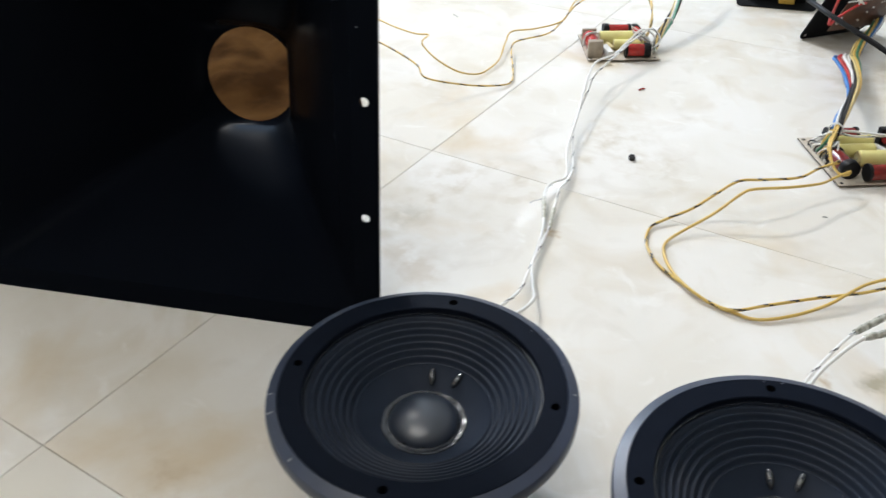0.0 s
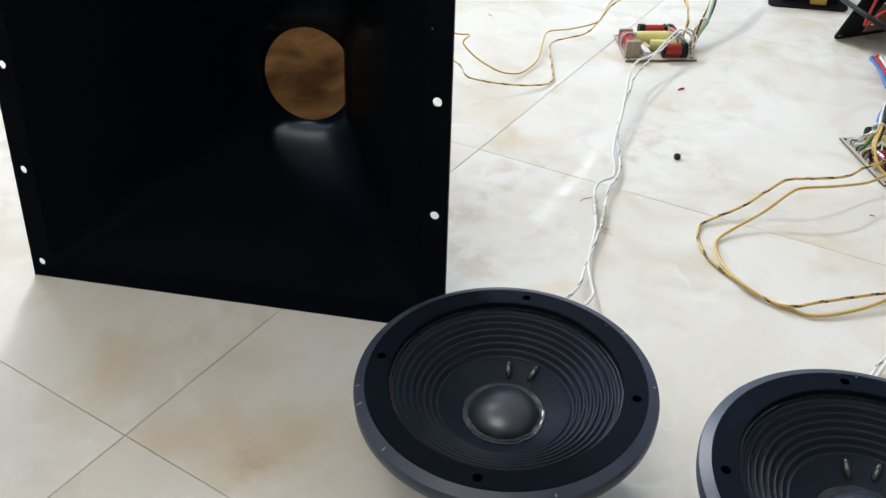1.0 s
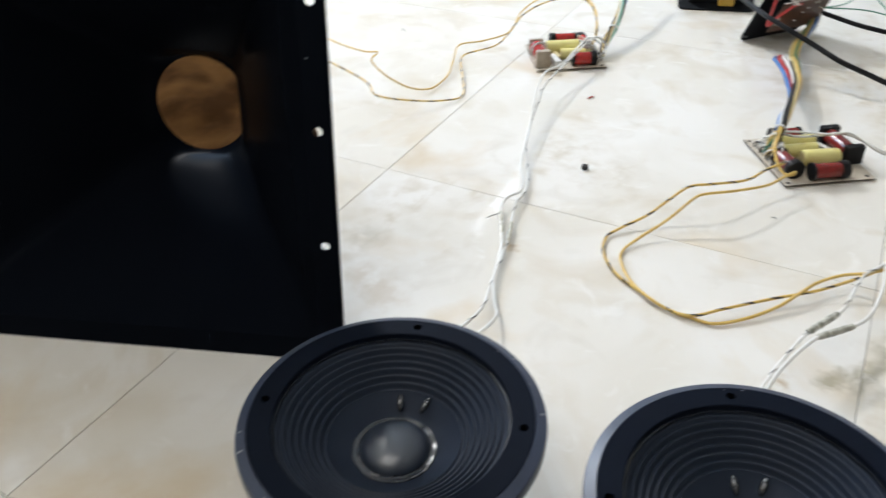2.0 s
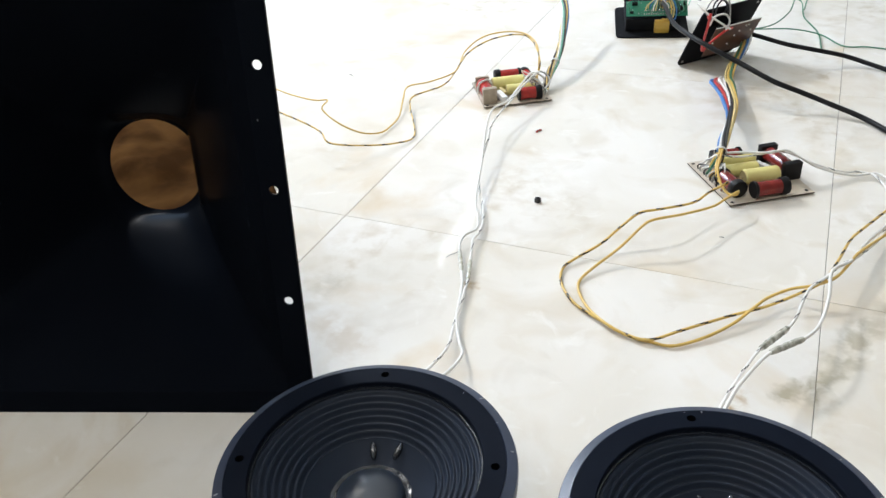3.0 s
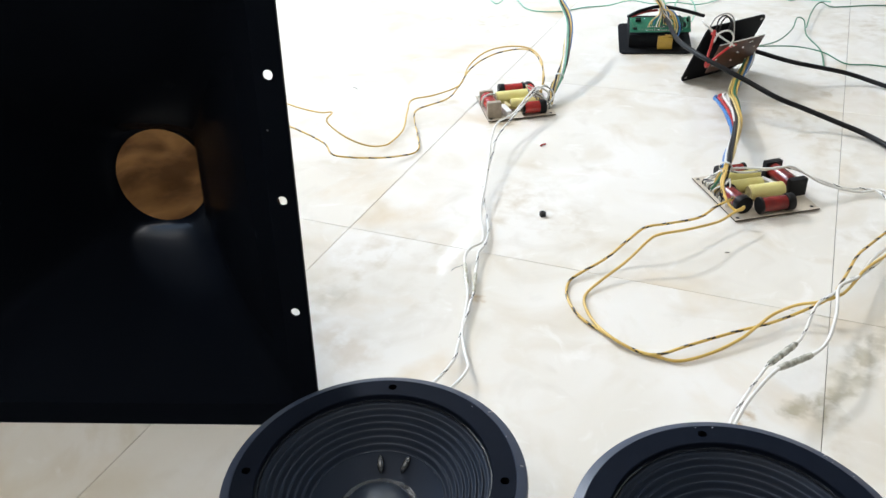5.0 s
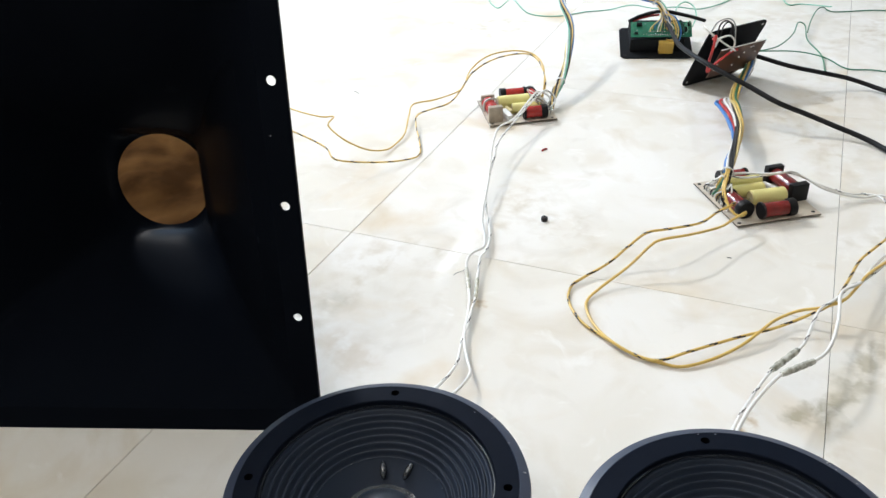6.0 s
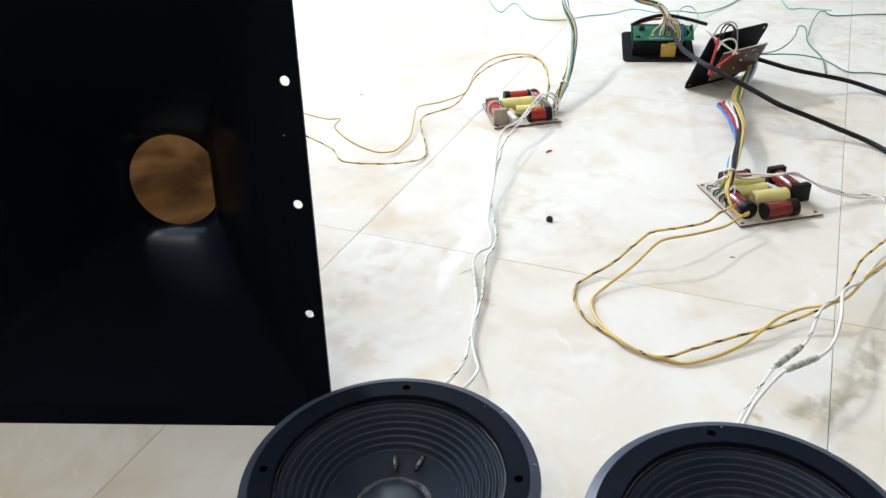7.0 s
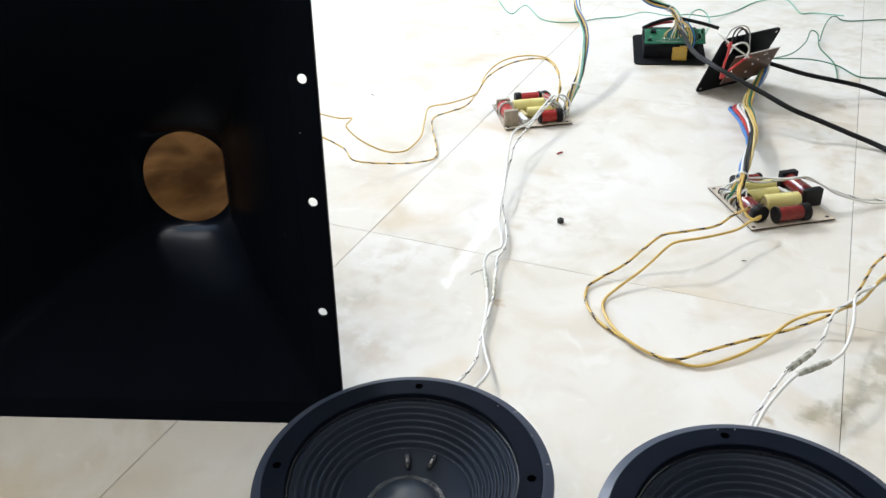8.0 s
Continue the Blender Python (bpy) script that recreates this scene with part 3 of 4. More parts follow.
def capacitor(parent, a, b, r):
    a, b = Vector(a), Vector(b)
    d = (b - a).normalized()
    c = part("capacitor", rod(bmesh.new(), a, b, r, 24, r * 0.08), YELLOW_CAP, parent, "pale yellow film capacitor")
    for p, s in ((a, -1), (b, 1)):
        part("end_seal", rod(bmesh.new(), p, p + d * s * 0.0008, r * 0.86, 20), RESIN, c)
        part("lead", rod(bmesh.new(), p + d * s * 0.0008, p + d * s * 0.006 - Vector((0, 0, r * 0.5)), 0.0006, 6), SOLDER, c)
    return c


def board(m, w, d, label):
    b = thing("crossover_board", m, label, "circuit board", "speaker crossovers")
    bm = box(bmesh.new(), (0, 0, 0.003), (w, d, 0.0052), 0.0004)
    bm.faces.ensure_lookup_table()
    for f in bm.faces:
        f.normal_update()
        f.material_index = 0 if f.normal.z > 0.5 else 1
    part("circuit_board", bm, [PCB_EDGE, PCB_SIDE], b, "tan phenolic board")
    for x, y in ((0.008, 0.008), (w - 0.010, 0.010), (0.008, d - 0.008), (w - 0.008, d - 0.008)):
        part("mounting_hole", revolve(bmesh.new(), [(0, 0.0054), (0.0026, 0.0054), (0.0030, 0.0058), (0.0034, 0.0053)], 16, Matrix.Translation((x, y, 0))), BOBBIN, b)
        part("solder_foot", rod(bmesh.new(), (x, y + 0.004, 0), (x, y + 0.004, 0.0032), 0.0015, 8), SOLDER, b)
    random.seed(int(w * 10000))
    for k in range(14):
        x, y = random.uniform(0.012, w - 0.012), random.uniform(0.012, d - 0.012)
        part("solder_pin", revolve(bmesh.new(), [(0.0018, 0.0052), (0.0011, 0.0064), (0, 0.0068)], 8, Matrix.Translation((x, y, 0))), SOLDER, b)
    return b


def crossover_a():
    w, d = 0.157, 0.158
    b = board(pose(0.073, 0.513, 0, 0, 0, 32.2), w, d, "small tan crossover board with red inductors and yellow capacitors")
    z = 0.0055
    e = coil(b, (0.017, 0.026, z + 0.0195), (0.013, 0.090, z + 0.0195), 0.0165, RED, "none")
    part("core", box(bmesh.new(), (0.001, 0.012, z), (0.033, 0.026, z + 0.037), 0.002), IRON, e, "brown laminated core")
    part("core", box(bmesh.new(), (-0.002, 0.090, z), (0.030, 0.098, z + 0.036), 0.002), IRON, e)
    part("strap", tube(bmesh.new(), [(-0.004, 0.056, z + 0.012), (0.000, 0.058, z + 0.033), (0.015, 0.062, z + 0.0385), (0.029, 0.070, z + 0.033), (0.034, 0.072, z + 0.010)], 0.0022, 8), TIE, e)
    part("resistor", box(bmesh.new(), (-0.0065, -0.024, 0), (0.0065, 0.024, 0.014), 0.0012, pose(0.047, 0.034, z, 0, 0, 8)), CERAMIC, b, "white ceramic power resistor")
    part("resistor", box(bmesh.new(), (-0.004, -0.016, 0), (0.004, 0.016, 0.014), 0.0012, pose(0.055, 0.056, z, 0, 0, 10)), RESIN, b, "cream resistor")
    coil(b, (0.082, 0.019, z + 0.015), (0.136, 0.017, z + 0.015), 0.0140, RED, "b")
    capacitor(b, (0.038, 0.092, z + 0.0155), (0.112, 0.092, z + 0.0155), 0.015)
    capacitor(b, (0.064, 0.056, z + 0.0125), (0.128, 0.052, z + 0.0125), 0.012)
    coil(b, (0.052, 0.138, z + 0.015), (0.114, 0.136, z + 0.015), 0.0145, RED, "a")
    coil(b, (0.130, 0.086, z + 0.0135), (0.126, 0.148, z + 0.0135), 0.013, RED, "b")
    random.seed(11)
    for k in range(9):
        y = 0.030 + 0.009 * k
        tip = (0.118 + random.uniform(-0.01, 0.008), y + random.uniform(-0.01, 0.02), z + random.uniform(0.020, 0.040))
        part("lead", tube(bmesh.new(), [(0.148, y, z), (0.147, y, z + 0.016), tip, (0.132, y + 0.02, z + 0.004)], 0.0013, 6, cap=True), WHITE_WIRE if k % 3 else GREY_WIRE, b)
    return b


def crossover_b():
    w, d = 0.160, 0.170
    b = board(pose(0.640, 0.232, 0, 0, 0, 34.6), w, d, "tan crossover board with dark red inductors and yellow capacitors")
    z = 0.0055
    coil(b, (0.048, 0.014, z + 0.015), (0.112, 0.013, z + 0.015), 0.0138, DARK_RED, "b", label="dark red wound inductor")
    coil(b, (0.026, 0.020, z + 0.015), (0.022, 0.078, z + 0.015), 0.0145, DARK_RED, "a", label="dark red wound inductor")
    capacitor(b, (0.056, 0.062, z + 0.0145), (0.120, 0.060, z + 0.0145), 0.0140)
    capacitor(b, (0.030, 0.094, z + 0.0125), (0.098, 0.094, z + 0.0125), 0.012)
    capacitor(b, (0.040, 0.124, z + 0.0125), (0.108, 0.124, z + 0.0125), 0.012)
    coil(b, (0.040, 0.154, z + 0.013), (0.096, 0.152, z + 0.013), 0.012, RED, "a")
    coil(b, (0.146, 0.050, z + 0.0170), (0.141, 0.140, z + 0.0170), 0.0145, DARK_RED, "both", True, "dark red inductor on a square black bobbin")
    part("resistor", box(bmesh.new(), (-0.005, -0.018, 0), (0.005, 0.018, 0.010), 0.0012, pose(0.120, 0.104, z, 0, 0, 20)), CERAMIC, b, "white ceramic power resistor")
    random.seed(12)
    for k in range(12):
        y = 0.052 + 0.008 * k
        tip = (0.020 + random.uniform(-0.004, 0.006), 0.075 + 0.3 * (y - 0.075), z + random.uniform(0.022, 0.034))
        part("lead", tube(bmesh.new(), [(0.008, y, z), (0.009, y, z + 0.010), tip, (0.024, 0.078, z + 0.040)], 0.0014, 6), (WHITE_WIRE, GREY_WIRE, BLACK_WIRE)[k % 3], b)
    return b


crossover_a()
crossover_b()


# ---- input plates ----
def rounded_plate(w, d, t, r, n=8):
    bm = bmesh.new()
    pts = []
    for cx, cy, a0 in ((w - r, d - r, 0), (r, d - r, 90), (r, r, 180), (w - r, r, 270)):
        for i in range(n + 1):
            a = radians(a0 + 90 * i / n)
            pts.append((cx + r * math.cos(a), cy + r * math.sin(a)))
    lo, hi = [bm.verts.new((x, y, 0)) for x, y in pts], [bm.verts.new((x, y, t)) for x, y in pts]
    bm.faces.new(lo[::-1])
    bm.faces.new(hi)
    for i in range(len(pts)):
        j = (i + 1) % len(pts)
        bm.faces.new((lo[i], lo[j], hi[j], hi[i]))
    bmesh.ops.bevel(bm, geom=[e for e in bm.edges if len({round(v.co.z, 6) for v in e.verts}) == 1], offset=0.0008, segments=2, affect="EDGES")
    return bm


def input_plate_green(m):
    p = thing("input_plate", m, "black input plate lying face down, green circuit board on its back", "input plate", "speaker input plates")
    part("face_plate", rounded_plate(0.190, 0.165, 0.003, 0.014), PLATE, p)
    part("dish", box(bmesh.new(), (0.024, 0.030, 0.003), (0.166, 0.140, 0.040), 0.006), PLATE, p, "black recessed dish")
    g = part("circuit_board", box(bmesh.new(), (0.025, 0.044, 0.034), (0.183, 0.094, 0.0356), 0.0003, pose(0, 0, 0, 22)), GREEN_PCB, p, "green circuit board with soldered pins")
    random.seed(4)
    for k in range(26):
        x, y = 0.072 + 0.006 * (k % 13), 0.050 + 0.011 * (k // 13)
        part("solder_joint", revolve(bmesh.new(), [(0.0022, 0.0356), (0.0014, 0.0375), (0, 0.0386)], 8, pose(0, 0, 0, 22) @ Matrix.Translation((x, y, 0))), SOLDER, g)
    tilt = pose(0, 0, 0, 22)
    for k in range(22):
        x, y = random.uniform(0.032, 0.178), random.uniform(0.048, 0.090)
        part("solder_joint", revolve(bmesh.new(), [(0.0016, 0.0356), (0.0010, 0.0368), (0, 0.0374)], 7, tilt @ Matrix.Translation((x, y, 0))), SOLDER, g)
    for x, y, w, d, h in ((0.034, 0.052, 0.010, 0.005, 0.004), (0.150, 0.050, 0.008, 0.010, 0.009), (0.163, 0.060, 0.010, 0.007, 0.012), (0.040, 0.078, 0.014, 0.008, 0.008), (0.172, 0.078, 0.007, 0.007, 0.010)):
        part("component", box(bmesh.new(), (x, y, 0.0356), (x + w, y + d, 0.0356 + h), 0.0008, tilt), BOBBIN, g, "small black component")
    for k, (x, mat) in enumerate(((0.030, GREEN_WIRE), (0.160, BLACK_WIRE), (0.168, TEAL_WIRE), (0.176, GREEN_WIRE), (0.154, BLACK_WIRE))):
        part("lead", tube(bmesh.new(), [tilt @ Vector(q) for q in ((x, 0.056, 0.036), (x + 0.003, 0.054, 0.050), (x - 0.004, 0.070, 0.056 + 0.003 * k), (x + 0.006, 0.088, 0.040))], 0.0013, 6), mat, p)
    part("capacitor", box(bmesh.new(), (0.099, 0.014, 0.006), (0.137, 0.030, 0.038), 0.002), AMBER, p, "yellow box capacitor")
    random.seed(6)
    for k in range(12):
        x, y = 0.075 + 0.0062 * k, random.choice((0.052, 0.063))
        part("lead", tube(bmesh.new(), [(x, y - 0.012, 0.058), (x + 0.002, y - 0.010, 0.070), (0.108 + 0.25 * (x - 0.108), 0.060, 0.084), (0.104 + 0.1 * (x - 0.108), 0.070, 0.098)], 0.0015, 6), (PALE_YELLOW, YELLOW_WIRE, BLUE_WIRE, WHITE_WIRE, PALE_YELLOW, BLACK_WIRE)[k % 6], p)
    for k, mat in enumerate((YELLOW_WIRE, PALE_YELLOW, BLUE_WIRE)):
        part("lead", tube(bmesh.new(), [(0.108, 0.062, 0.098), (0.126 + 0.005 * k, 0.050, 0.094), (0.140 + 0.006 * k, 0.030, 0.068), (0.134 + 0.008 * k, 0.022, 0.042), (0.118 + 0.01 * k, 0.030, 0.040)], 0.0019, 7), mat, p)
    for x, y in ((0.012, 0.012), (0.178, 0.012), (0.012, 0.153), (0.178, 0.153)):
        part("screw_hole", revolve(bmesh.new(), [(0, 0.0032), (0.002, 0.0032), (0.003, 0.0036), (0.0034, 0.003)], 12, Matrix.Translation((x, y, 0))), BOBBIN, p)
    return p


def input_plate_brown(m):
    p = thing("input_plate", m, "black input plate tipped on its edge, brown circuit board behind it", "input plate", "speaker input plates")
    part("face_plate", rounded_plate(0.180, 0.170, 0.003, 0.014), PLATE, p)
    part("socket", rod(bmesh.new(), (0.060, 0.092, 0.003), (0.060, 0.092, 0.042), 0.024, 28), PLATE, p, "black round socket")
    part("socket", rod(bmesh.new(), (0.120, 0.092, 0.003), (0.120, 0.092, 0.042), 0.024, 28), PLATE, p, "black round socket")
    g = part("circuit_board", box(bmesh.new(), (0.012, 0.066, 0.044), (0.150, 0.150, 0.0458), 0.0003), COPPER_PCB, p, "brown circuit board")
    part("board_rim", box(bmesh.new(), (0.012, 0.1502, 0.0438), (0.150, 0.1518, 0.0462), 0.0003), CERAMIC, g, "pale cut edge")
    random.seed(5)
    for k in range(9):
        x, y = random.uniform(0.02, 0.14), random.uniform(0.074, 0.144)
        part("solder_joint", revolve(bmesh.new(), [(0.0026, 0.0458), (0.0016, 0.0478), (0, 0.0490)], 8, Matrix.Translation((x, y, 0))), SOLDER, g)
    for x, y in ((0.012, 0.012), (0.168, 0.012), (0.012, 0.158), (0.168, 0.158)):
        part("screw_hole", revolve(bmesh.new(), [(0, 0.0032), (0.002, 0.0032), (0.003, 0.0036), (0.0034, 0.003)], 12, Matrix.Translation((x, y, 0))), STEEL, p)
    return p


input_plate_green(pose(0.244, 1.046, 0.001, 11, 0, 15.5))
input_plate_brown(pose(0.430, 0.885, 0.0013, 116, 0, 51))

# ---- wires ----
YS, WS = [YELLOW_WIRE, BLACK_WIRE], [WHITE_WIRE, BLACK_WIRE]
wire("yellow_wire", [(0.602, 0.382, 0.060), (0.603, 0.319, 0.060), (0.604, 0.281, 0.050), (0.612, 0.261, 0.036), (0.624, 0.255, 0.030), (0.629, 0.262, 0.034), (0.621, 0.240, 0.037), (0.604, 0.214, 0.035), (0.583, 0.175, 0.032), (0.538, 0.120, 0.042), (0.509, 0.094, 0.044), (0.486, 0.064, 0.030), (0.463, 0.028, 0.015), (0.434, -0.013, 0.007), (0.421, -0.041, 0.004), (0.430, -0.083, 0.004), (0.463, -0.126, 0.004), (0.512, -0.156, 0.005), (0.549, -0.174, 0.005), (0.585, -0.179, 0.008), (0.622, -0.147, 0.010), (0.677, -0.095, 0.010), (0.726, -0.055, 0.012), (0.768, -0.023, 0.024), (0.795, 0.004, 0.033), (0.812, 0.060, 0.036), (0.828, 0.129, 0.034), (0.848, 0.180, 0.030), (0.936, 0.388, 0.010)], 0.0022, YS, "yellow insulated wire with a black spiral stripe, looped on the tiles", stripe=0.040, group="speaker wires")
wire("yellow_wire", [(0.606, 0.383, 0.060), (0.607, 0.313, 0.060), (0.608, 0.275, 0.048), (0.620, 0.250, 0.032), (0.636, 0.232, 0.026), (0.648, 0.233, 0.028), (0.650, 0.233, 0.034), (0.642, 0.213, 0.037), (0.632, 0.195, 0.036), (0.616, 0.166, 0.035), (0.577, 0.108, 0.046), (0.538, 0.071, 0.050), (0.523, 0.057, 0.044), (0.497, 0.017, 0.022), (0.468, -0.030, 0.008), (0.455, -0.065, 0.004), (0.461, -0.095, 0.004), (0.486, -0.132, 0.004), (0.522, -0.166, 0.009), (0.557, -0.176, 0.004), (0.585, -0.177, 0.003), (0.616, -0.177, 0.004), (0.653, -0.147, 0.005), (0.686, -0.108, 0.009), (0.705, -0.078, 0.015), (0.725, -0.039, 0.015), (0.753, -0.012, 0.019), (0.782, -0.006, 0.028), (0.810, 0.018, 0.032), (0.829, 0.065, 0.032), (0.847, 0.113, 0.030), (0.932, 0.292, 0.005)], 0.0023, YELLOW_WIRE, "plain yellow insulated wire looped on the tiles", group="speaker wires")
wire("white_wire", [(0.694, -0.402, 0.080), (0.692, -0.378, 0.075), (0.696, -0.338, 0.066), (0.705, -0.286, 0.058), (0.727, -0.204, 0.052), (0.755, -0.148, 0.050), (0.764, -0.117, 0.049), (0.776, -0.040, 0.043), (0.795, 0.002, 0.038), (0.818, 0.060, 0.030), (0.842, 0.102, 0.024), (0.878, 0.199, 0.014), (0.891, 0.338, 0.005), (0.869, 0.404, 0.010), (0.842, 0.418, 0.008), (0.817, 0.401, 0.012), (0.787, 0.393, 0.020), (0.758, 0.382, 0.032), (0.727, 0.382, 0.044), (0.698, 0.381, 0.048), (0.673, 0.364, 0.046), (0.637, 0.341, 0.046), (0.604, 0.327, 0.052), (0.593, 0.330, 0.045), (0.568, 0.358, 0.012)], 0.0021, WS, "white wire with a dark stripe running to the woofer", stripe=0.050, mark=1, group="speaker wires")
wire("white_wire", [(0.700, -0.400, 0.080), (0.698, -0.375, 0.075), (0.702, -0.334, 0.066), (0.713, -0.280, 0.058), (0.739, -0.208, 0.052), (0.775, -0.165, 0.050), (0.793, -0.123, 0.047), (0.802, -0.052, 0.043), (0.803, 0.011, 0.040), (0.809, 0.033, 0.040), (0.832, 0.074, 0.032), (0.849, 0.139, 0.022), (0.887, 0.243, 0.012), (0.901, 0.363, 0.005), (0.874, 0.415, 0.010), (0.838, 0.403, 0.008), (0.817, 0.394, 0.012), (0.791, 0.383, 0.020), (0.764, 0.372, 0.032), (0.735, 0.378, 0.044), (0.713, 0.384, 0.050), (0.683, 0.364, 0.050), (0.639, 0.357, 0.048), (0.603, 0.330, 0.054), (0.600, 0.357, 0.045), (0.578, 0.361, 0.012)], 0.0024, WHITE_WIRE, "white wire running from the crossover board to the woofer", group="speaker wires")
wire("white_wire", [(0.176, 0.618, 0.012), (0.188, 0.635, 0.035), (0.165, 0.630, 0.056), (0.154, 0.563, 0.052), (0.150, 0.497, 0.046), (0.150, 0.408, 0.046), (0.153, 0.347, 0.044), (0.166, 0.293, 0.038), (0.174, 0.246, 0.027), (0.191, 0.179, 0.018), (0.214, 0.126, 0.013), (0.237, 0.080, 0.010), (0.252, 0.043, 0.010), (0.260, 0.002, 0.012), (0.259, -0.021, 0.013), (0.270, -0.056, 0.011), (0.276, -0.077, 0.010), (0.293, -0.128, 0.010), (0.299, -0.158, 0.010), (0.309, -0.201, 0.010), (0.313, -0.226, 0.011), (0.321, -0.257, 0.012), (0.329, -0.289, 0.014), (0.331, -0.322, 0.020), (0.332, -0.355, 0.030), (0.334, -0.389, 0.045), (0.342, -0.430, 0.070)], 0.0022, WS, "white wire with a dark stripe running to the woofer", stripe=0.050, mark=1, group="speaker wires")
wire("white_wire", [(0.164, 0.629, 0.012), (0.178, 0.626, 0.040), (0.152, 0.619, 0.056), (0.145, 0.559, 0.050), (0.142, 0.482, 0.044), (0.129, 0.424, 0.046), (0.142, 0.353, 0.046), (0.167, 0.269, 0.040), (0.190, 0.195, 0.032), (0.205, 0.135, 0.022), (0.220, 0.088, 0.014), (0.241, 0.047, 0.011), (0.252, 0.013, 0.012), (0.243, -0.013, 0.015), (0.241, -0.032, 0.013), (0.249, -0.057, 0.012), (0.275, -0.111, 0.010), (0.287, -0.138, 0.010), (0.301, -0.181, 0.010), (0.311, -0.217, 0.011), (0.322, -0.243, 0.012), (0.340, -0.276, 0.014), (0.355, -0.302, 0.018), (0.360, -0.331, 0.026), (0.365, -0.372, 0.045), (0.371, -0.419, 0.070)], 0.0023, WHITE_WIRE, "white wire running from the crossover board to the woofer", group="speaker wires")
wire("yellow_wire", [(0.148, 0.661, 0.012), (0.146, 0.684, 0.060), (0.125, 0.728, 0.085), (0.086, 0.760, 0.095), (0.037, 0.754, 0.098), (-0.017, 0.738, 0.085), (-0.042, 0.686, 0.065), (-0.041, 0.621, 0.040), (-0.083, 0.568, 0.030), (-0.131, 0.543, 0.022), (-0.117, 0.487, 0.017), (-0.091, 0.411, 0.009), (-0.089, 0.362, 0.005), (-0.093, 0.320, 0.008), (-0.121, 0.290, 0.018), (-0.161, 0.268, 0.045), (-0.200, 0.274, 0.070), (-0.199, 0.298, 0.080), (-0.225, 0.290, 0.080), (-0.290, 0.302, 0.080), (-0.419, 0.359, 0.070), (-0.487, 0.380, 0.040), (-0.519, 0.369, 0.004), (-0.559, 0.355, 0.004)], 0.0018, YELLOW_WIRE, "plain yellow insulated wire arching over the tiles", group="speaker wires")
wire("yellow_wire", [(0.142, 0.659, 0.012), (0.154, 0.667, 0.060), (0.116, 0.734, 0.085), (0.074, 0.752, 0.095), (0.009, 0.728, 0.085), (-0.033, 0.681, 0.063), (-0.038, 0.602, 0.040), (-0.044, 0.545, 0.032), (-0.093, 0.493, 0.022), (-0.080, 0.446, 0.017), (-0.049, 0.395, 0.008), (-0.019, 0.336, 0.004), (-0.025, 0.299, 0.006), (-0.069, 0.242, 0.018), (-0.129, 0.182, 0.042), (-0.168, 0.209, 0.050), (-0.215, 0.221, 0.060), (-0.277, 0.232, 0.070), (-0.394, 0.277, 0.070), (-0.473, 0.293, 0.040), (-0.526, 0.312, 0.004), (-0.555, 0.284, 0.004)], 0.0018, YS, "yellow insulated wire with a black spiral stripe, arching over the tiles", stripe=0.040, group="speaker wires")
wire("power_cable", [(0.545, 1.001, 0.060), (0.587, 0.982, 0.060), (0.667, 0.959, 0.050), (0.732, 0.963, 0.040), (0.796, 0.982, 0.025), (0.856, 0.975, 0.012), (0.940, 0.918, 0.006), (1.001, 0.818, 0.006)], 0.0056, BLACK_CABLE, "thick black cable leaving the input plate", group="black cables")
wire("power_cable", [(0.318, 1.213, 0.060), (0.361, 1.066, 0.090), (0.413, 0.901, 0.100), (0.476, 0.781, 0.110), (0.533, 0.737, 0.100), (0.598, 0.714, 0.080), (0.661, 0.690, 0.060), (0.721, 0.692, 0.040), (0.779, 0.681, 0.025), (0.855, 0.651, 0.010), (0.944, 0.538, 0.007), (0.992, 0.436, 0.007)], 0.0056, BLACK_CABLE, "thick black cable arching over the tiles", group="black cables")
wire("green_wire", [(-0.461, 1.796, 0.003), (-0.330, 1.539, 0.004), (-0.244, 1.417, 0.004), (-0.214, 1.470, 0.020), (-0.127, 1.385, 0.003), (-0.031, 1.379, 0.003), (0.041, 1.445, 0.003), (0.105, 1.483, 0.003), (0.173, 1.491, 0.020), (0.247, 1.472, 0.020), (0.316, 1.466, 0.030), (0.375, 1.532, 0.010), (0.429, 1.639, 0.003), (0.483, 1.774, 0.003), (0.568, 1.790, 0.010), (0.620, 1.671, 0.003), (0.660, 1.682, 0.003), (0.743, 1.609, 0.020)], 0.0018, TEAL_WIRE, "thin pale green wire wandering over the tiles", group="green wires")
wire("green_wire", [(0.553, 1.058, 0.050), (0.588, 1.054, 0.050), (0.629, 1.169, 0.030), (0.656, 1.312, 0.020), (0.663, 1.389, 0.030), (0.682, 1.401, 0.020), (0.695, 1.304, 0.010), (0.735, 1.201, 0.004), (0.749, 1.081, 0.003)], 0.0017, GREEN_WIRE, "thin green wire curling over the tiles", group="green wires")
wire("green_wire", [(0.554, 1.071, 0.040), (0.587, 1.081, 0.040), (0.673, 1.165, 0.020), (0.743, 1.178, 0.006), (0.798, 1.114, 0.003), (0.859, 1.120, 0.003), (0.949, 1.102, 0.003)], 0.0017, GREEN_WIRE, "thin green wire leaving the input plate", group="green wires")
wire("green_wire", [(0.691, 1.372, 0.010), (0.695, 1.480, 0.015), (0.706, 1.586, 0.015), (0.722, 1.634, 0.010), (0.754, 1.618, 0.003), (0.863, 1.661, 0.003), (0.971, 1.661, 0.003)], 0.0017, GREEN_WIRE, "thin green wire wandering over the tiles", group="green wires")
